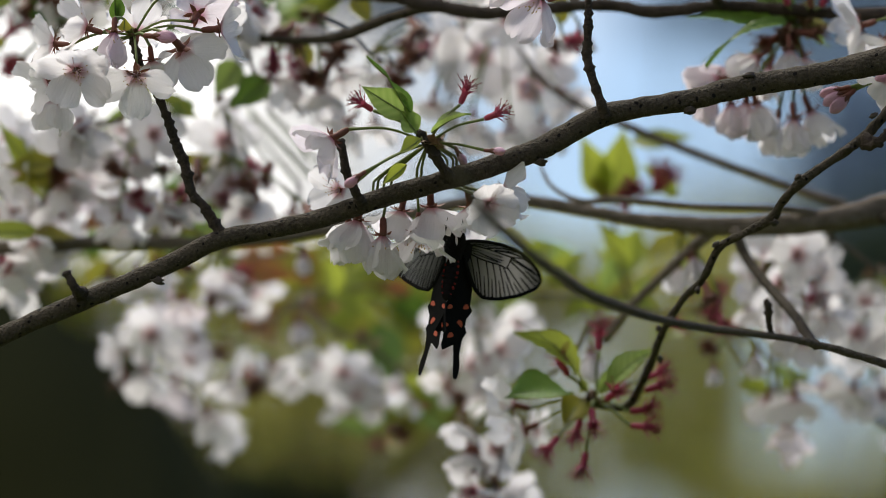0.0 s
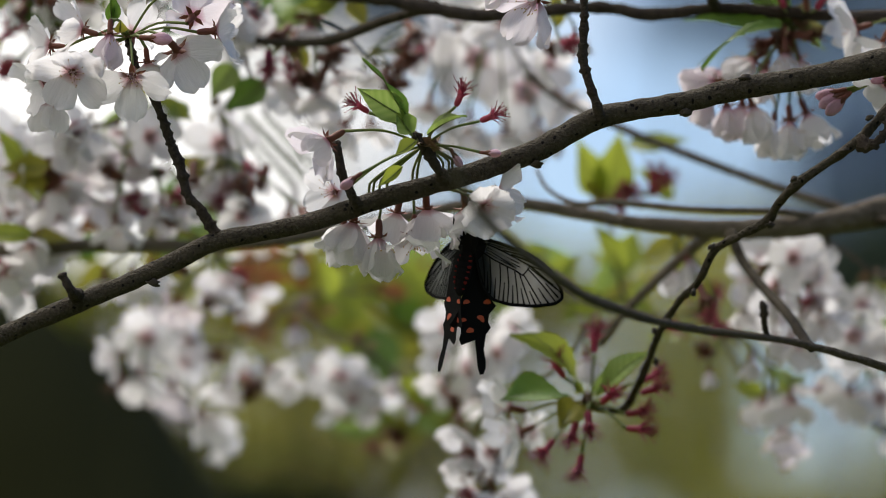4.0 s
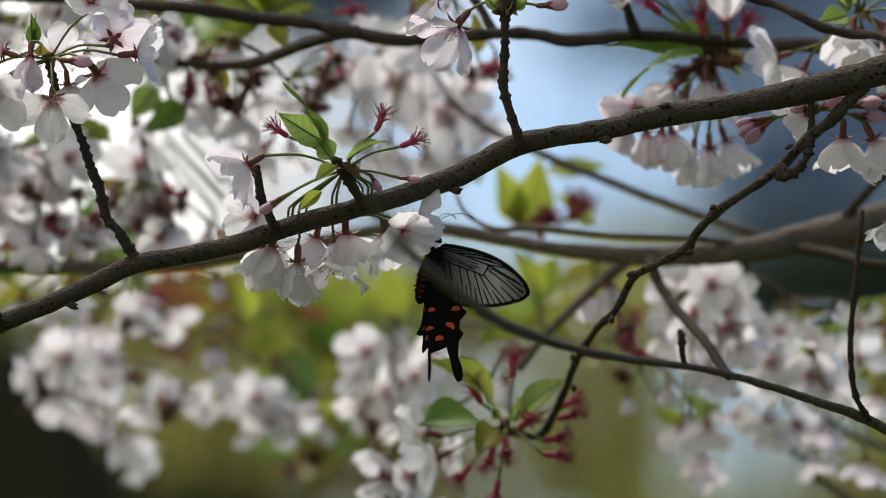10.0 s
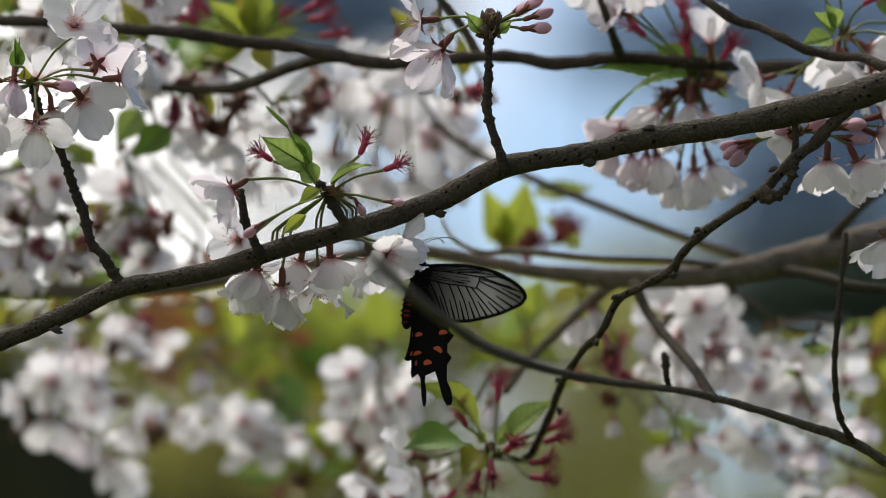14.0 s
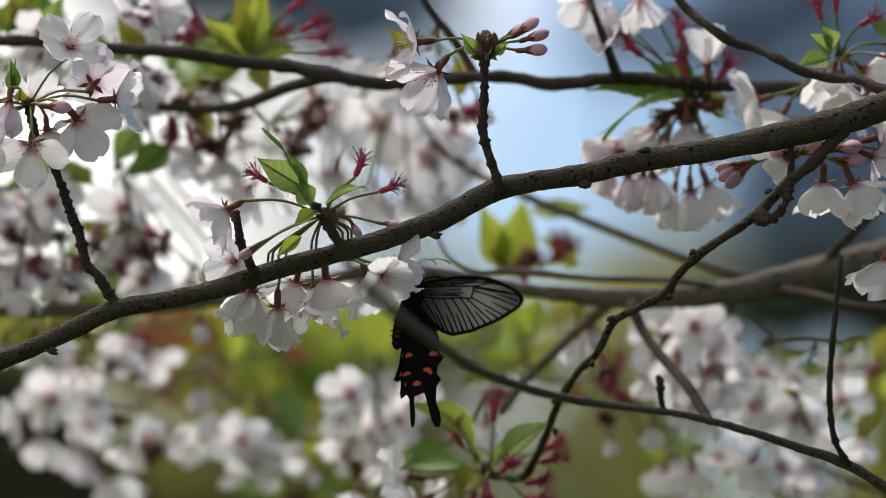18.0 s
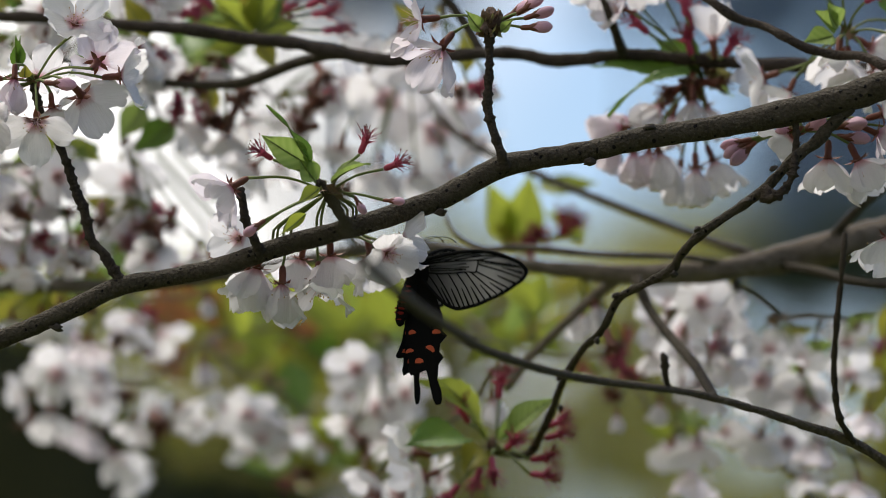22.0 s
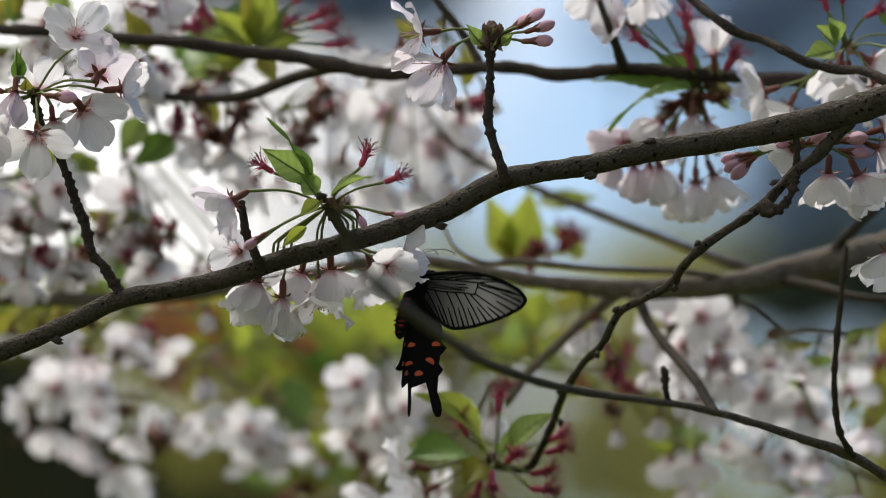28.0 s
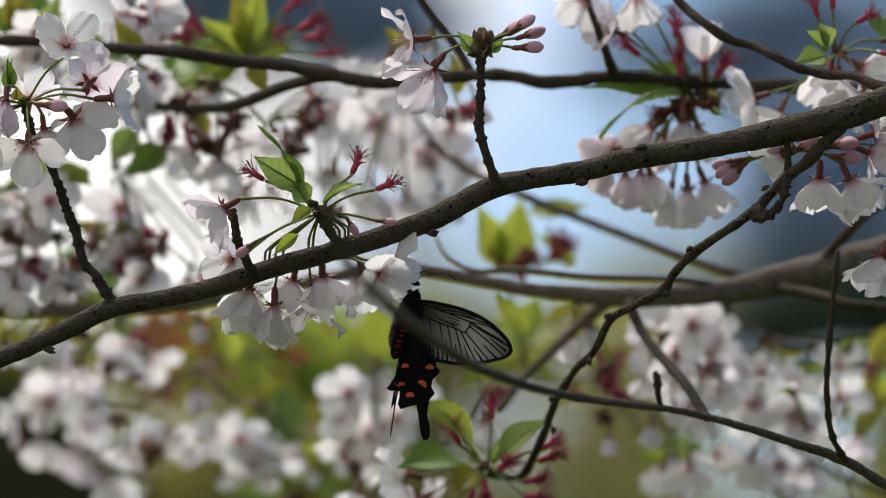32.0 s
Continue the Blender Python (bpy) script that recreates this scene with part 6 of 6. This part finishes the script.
VEINS = [[(20.7, 2), (62.8, 1), (134.4, -7)], [(134.4, -7), (131.5, -18), (126.7, -28)], [(126.7, -28), (107.6, -24)], [(22.6, -10), (62.8, -20), (107.6, -24)], [(134.4, -7), (167.8, -6), (188.8, -13)], [(134.4, -7), (177.3, -20), (210.8, -32)], [(132.5, -14), (172.6, -32), (208.9, -52)],
         [(127.7, -26), (158.2, -48), (185, -67)], [(118.1, -26), (141.1, -52), (162.1, -75)], [(107.6, -24), (122, -50), (137.2, -81)], [(91.4, -23), (105.7, -52), (115.3, -86)], [(75.2, -21), (87.6, -50), (97.1, -87)], [(53.2, -18), (66.6, -48), (78, -82)], [(36, -15), (49.4, -40), (62.8, -72)], [(72.3, 1), (110.5, 6), (148.7, 4)], [(91.4, 0), (129.6, 0), (175.4, -4)]]
SPOTS = [(11, -113, 7, 4, 12), (7, -146, 8, 3.6, 18), (25, -163, 8, 4.8, 10), (46, -140, 9, 4.6, -30), (55, -110, 8, 4.4, 5)]


RAYS = [v for v in VEINS if v[-1][1] <= -30]
STREAKS = [[tuple((p + q) / 2 for p, q in zip(a[1], c[1])), tuple((p + q) / 2 for p, q in zip(a[2], c[2]))] for a, c in zip(RAYS, RAYS[1:]) if len(a) == len(c) == 3]
STREAKS += [[(36, -3), (112, -10)], [(34, -7), (116, -16)], [(44, -12), (104, -20)], [(60, 4), (140, 2)], [(40, 4), (96, 8)], [(52, -8), (110, -20)], [(134, -11), (192, -24)], [(132, -10), (200, -28)]]


def wing_lines(owner, outline, lines, mat, width):
    for ln in lines:
        me = tube([(x * U, CAMBER * ((x * U) ** 2 + 0.3 * (z * U) ** 2) + 0.00006, z * U, width) for x, z in ln], 0.004, 6)
        part("vein", me, mat, owner)
    me = tube([(x * U * 0.985, CAMBER * ((x * U) ** 2 + 0.3 * (z * U) ** 2) + 0.00006, z * U * 0.985, width * 2.6) for x, z in outline], 0.003, 6)
    part("margin", me, mat, owner, "black wing margin")


fly = thing("butterfly", (-0.0115, 2.9918, 2.0119), "black swallowtail butterfly with red spots, feeding at blossoms", "butterfly")
wings = {}
for side, name in ((-1, "forewing"), (1, "forewing")):
    me = plate([(x * U, z * U) for x, z in FORE], 0.00012, CAMBER)
    wings["fore", side] = part(name, me, WING_GREY, fly, "smoky translucent forewing with black veins")
    wing_lines(wings["fore", side], FORE, VEINS, WING_BLACK, 0.00031)
    for ln in STREAKS:
        part("dark_streak", tube([(x * U, CAMBER * ((x * U) ** 2 + 0.3 * (z * U) ** 2) + 0.00006, z * U, r) for (x, z), r in zip(ln, (0.00020, 0.00050 if ln[1][1] < -22 else 0.00026))], 0.004, 5), WING_BLACK, wings["fore", side])
    root = plate([(x * U, z * U) for x, z in [(15, 2), (30, 6), (38, 0), (40, -16), (34, -30), (24, -20)]], 0.0003, CAMBER)
    root.transform(Matrix.Translation((0, -0.0001, 0)))
    part("wing_root", root, WING_BLACK, wings["fore", side])
    hw = plate([(x * U, z * U) for x, z in HIND], 0.00016, CAMBER)
    wings["hind", side] = part("hindwing", hw, WING_BLACK, fly, "black hindwing with red spots and a tail")
    for x, z, a, b, tilt in SPOTS:
        ol = []
        for k in range(10):
            t = 2 * math.pi * k / 10
            px, pz = a * math.cos(t), b * math.sin(t) + 0.035 * (a * math.cos(t)) ** 2 * -1
            c, s = math.cos(radians(tilt)), math.sin(radians(tilt))
            ol.append(((x + px * c - pz * s) * U, (z + px * s + pz * c) * U))
        sp = plate(ol, 0.0005, CAMBER, 1)
        sp.transform(Matrix.Translation((0, -0.00017, 0)))
        part("red_spot", sp, SPOT, wings["hind", side])
# body, head up, belly towards -x
part("thorax", tube([(0.0042, 0, 0.006, 0.0015), (0.0034, 0, 0.004, 0.0030), (0.0028, 0, -0.001, 0.0036), (0.002, 0, -0.006, 0.0028), (0.0017, 0, -0.008, 0.0018)], 0.001, 12, 0.25, 0, 5), BODY, fly)
part("head", lump(3, (0.0019, 0.0021, 0.0018), 0.1), BODY, fly, m=pose(0.0040, 0, 0.0076))
for s in (-1, 1):
    part("eye", lump(8, (0.0008, 0.0006, 0.0009), 0.02), WING_BLACK, fly, m=pose(0.0024, s * 0.0018, 0.0080))
    part("antenna", tube([(0.003, s * 0.0008, 0.0090, 0.00016), (0.007, s * 0.003, 0.0120, 0.00014), (0.0125, s * 0.006, 0.0135, 0.00014), (0.0165, s * 0.008, 0.0126, 0.00020), (0.0180, s * 0.0085, 0.0112, 0.00030)], 0.0015, 6), BODY, fly)
    for k in range(3):
        part("leg", tube([(0, s * 0.002, 0.003 - 0.003 * k, 0.00022), (-0.005, s * 0.004, 0.006 - 0.002 * k, 0.00018), (-0.009, s * 0.003, 0.010 - 0.002 * k, 0.00014)], 0.002, 5), BODY, fly)
for k in range(7):
    z, r = -0.0075 - 0.0023 * k, (0.0026, 0.0031, 0.0033, 0.0033, 0.0031, 0.0027, 0.0021, 0.0013)[k]
    x = 0.0012 - 0.00062 * k
    part("abdomen_segment", lump(20 + k, (r, r, 0.0031), 0.08, 8, 12), BODY, fly, m=pose(x, 0, z))
    for s in (-1, 1):
        part("red_patch", lump(60 + k, (r * 0.55, r * 0.16, 0.00032 + 0.00016 * (k % 3)), 0.7, 6, 9), RED_FUR, fly, m=pose(x - r * 0.36, s * r * 0.84, z + 0.0003 * (k % 2)))
    part("abdomen_band", tube([(x, 0, z - 0.0010, r * 0.99), (x - 0.0002, 0, z - 0.0015, r * 0.97)], 0.0004, 12), BODY, fly)
part("abdomen_back", tube([(0.0028, 0, -0.007, 0.0022), (0.0012, 0, -0.014, 0.0024), (-0.0012, 0, -0.021, 0.0012)], 0.002, 10, 0.2, 0, 6), BODY, fly)

# seconds, place of the wing joint, lean, turn about the body, spread and droop of the forewings
FLIGHT = [
    (0, -0.0372, 2.9931, 1.9998, 8.4, 80, -43, 2),
    (0.5, -0.0360, 2.9927, 2.0030, 4.7, 80, -40, -6),
    (1, -0.0396, 2.9932, 1.9981, 10.6, 78, -50, 6),
    (1.5, -0.0367, 2.9933, 1.9975, 8.8, 84, -56, 13),
    (2, -0.0362, 2.9934, 1.9969, 6.5, 82, -54, 17),
    (2.5, -0.0362, 2.9933, 1.9979, 6.2, 84, -45, 14),
    (4.5, -0.0267, 2.9926, 2.0044, 5.6, 64, -54, 7),
    (5, -0.0229, 2.9924, 2.0058, 9.9, 64, -53, -1),
    (5.5, -0.0218, 2.9923, 2.0066, 10.6, 62, -46, 0),
    (6, -0.0211, 2.9923, 2.0072, 6.6, 62, -47, 1),
    (6.5, -0.0197, 2.9924, 2.0065, -2.2, 42, -26, -5),
    (7, -0.0188, 2.9924, 2.0059, -7.5, 15, -25, -2),
    (7.5, -0.0202, 2.9924, 2.0063, -1.4, 12, -31, -1),
    (8, -0.0186, 2.9922, 2.0078, -5.2, 20, -43, -9),
    (8.5, -0.0136, 2.9920, 2.0099, -3.2, 20, -46, -6),
    (9, -0.0152, 2.9921, 2.0090, 1.7, 6, -34, 0),
    (9.5, -0.0164, 2.9917, 2.0128, -3.8, 6, -26, -2),
    (10, -0.0139, 2.9920, 2.0100, 0.5, 26, -62, 11),
    (10.5, -0.0127, 2.9914, 2.0154, -6.2, 24, -56, -4),
    (11, -0.0139, 2.9921, 2.0094, -0.7, 20, -50, -2),
    (11.5, -0.0150, 2.9919, 2.0111, 2.0, 6, -31, -1),
    (12, -0.0148, 2.9920, 2.0103, 1.0, 16, -45, -5),
    (12.5, -0.0148, 2.9921, 2.0089, -2.0, 24, -60, 7),
    (13, -0.0151, 2.9918, 2.0115, -0.0, 6, -30, -1),
    (13.5, -0.0143, 2.9920, 2.0098, -0.4, 20, -49, -9),
    (14, -0.0137, 2.9921, 2.0094, -1.4, 20, -48, 3),
    (14.5, -0.0155, 2.9919, 2.0111, -0.5, 14, -41, -7),
    (16.5, -0.0151, 2.9920, 2.0100, 1.2, 20, -46, -6),
    (17, -0.0138, 2.9920, 2.0102, 0.1, 20, -48, 1),
    (17.5, -0.0136, 2.9919, 2.0108, 1.5, 14, -50, -6),
    (18, -0.0153, 2.9920, 2.0097, -0.1, 20, -44, -7),
    (18.5, -0.0150, 2.9920, 2.0095, 1.0, 20, -41, 6),
    (19, -0.0147, 2.9918, 2.0119, -0.3, 15, -52, -1),
    (19.5, -0.0147, 2.9919, 2.0107, 0.7, 15, -45, -5),
    (20, -0.0161, 2.9921, 2.0090, 0.2, 24, -49, 4),
    (20.5, -0.0159, 2.9921, 2.0090, 1.0, 22, -45, 4),
    (21, -0.0146, 2.9920, 2.0095, 1.2, 18, -46, 3),
    (21.5, -0.0161, 2.9920, 2.0099, 1.3, 18, -49, -10),
    (22, -0.0152, 2.9920, 2.0097, 1.7, 18, -43, -11),
    (22.5, -0.0170, 2.9922, 2.0081, 0.9, 25, -46, 7),
    (23, -0.0146, 2.9921, 2.0091, 1.5, 20, -46, 3),
    (23.5, -0.0155, 2.9920, 2.0100, 0.8, 13, -45, -4),
    (24, -0.0157, 2.9919, 2.0108, -3.5, 24, -55, -4),
    (24.5, -0.0142, 2.9920, 2.0102, -0.9, 24, -54, -8),
    (25, -0.0135, 2.9920, 2.0101, 0.7, 25, -53, -4),
    (25.5, -0.0148, 2.9920, 2.0097, 0.6, 24, -48, 0),
    (27.5, -0.0142, 2.9919, 2.0111, -0.8, 15, -43, -5),
    (28, -0.0158, 2.9920, 2.0101, 1.2, 25, -48, -3),
    (28.5, -0.0131, 2.9920, 2.0094, 0.8, 28, -57, -0),
    (29, -0.0163, 2.9923, 2.0067, 4.4, 25, -49, 5),
    (29.5, -0.0148, 2.9921, 2.0091, 2.8, 25, -50, 0),
    (30, -0.0146, 2.9917, 2.0125, -0.6, 25, -58, -5),
    (30.5, -0.0156, 2.9919, 2.0105, 3.0, 27, -59, -5),
    (31, -0.0146, 2.9917, 2.0125, -4.2, 9, -40, -3),
    (31.5, -0.0151, 2.9927, 2.0034, 8.0, 38, -67, 4),
    (32, -0.0128, 2.9926, 2.0045, 6.3, 38, -68, 7),
]


def motions():
    """The butterfly clings, shifts and flutters its forewings about five times a second."""
    walk(fly, [(t, pose(x, y, z, TILT) @ pose(0, 0, 0, 0, lean) @ pose(0, 0, 0, 0, 0, turn)) for t, x, y, z, lean, turn, spread, sag in FLIGHT])
    for side in (-1, 1):
        fore, hind = [], []
        for row, nxt in zip(FLIGHT, FLIGHT[1:] + [None]):
            t, spread, sag = row[0], row[6], row[7]
            part_open = float(np.interp(row[5], (0, 40, 64, 76), (1, 0.75, 0.45, 0.8))) if side > 0 else 1     # the far wing opens less while the back is turned away
            fore.append((t, pose(0, 0, 0, 0, 0, -side * spread * part_open) @ pose(0, 0, 0, 0, sag)))
            swing = np.interp(row[5], (0, 8, 20, 28, 42, 60, 62, 64, 90), (20, 21, 60, 74, 84, 108, 113, 112, 116)) - row[5] if side > 0 else 0.45 * spread - 12
            hind.append((t, pose(0, 0, 0, 0, 0, float(swing)) @ pose(0, 0, 0, 0, float(np.interp(row[5], (8, 20), (0, 2))) if side > 0 else 0)))
            if nxt:
                steps = round((nxt[0] - t) * 10)
                for k in range(1, steps):
                    f = k / steps
                    beat = (1 if k % 2 else -1) * 7
                    fore.append((t + 0.1 * k, pose(0, 0, 0, 0, 0, -side * part_open * (spread + (nxt[6] - spread) * f + beat)) @ pose(0, 0, 0, 0, sag + (nxt[7] - sag) * f + 0.8 * beat)))
        walk(wings["fore", side], fore)
        walk(wings["hind", side], hind)


motions()
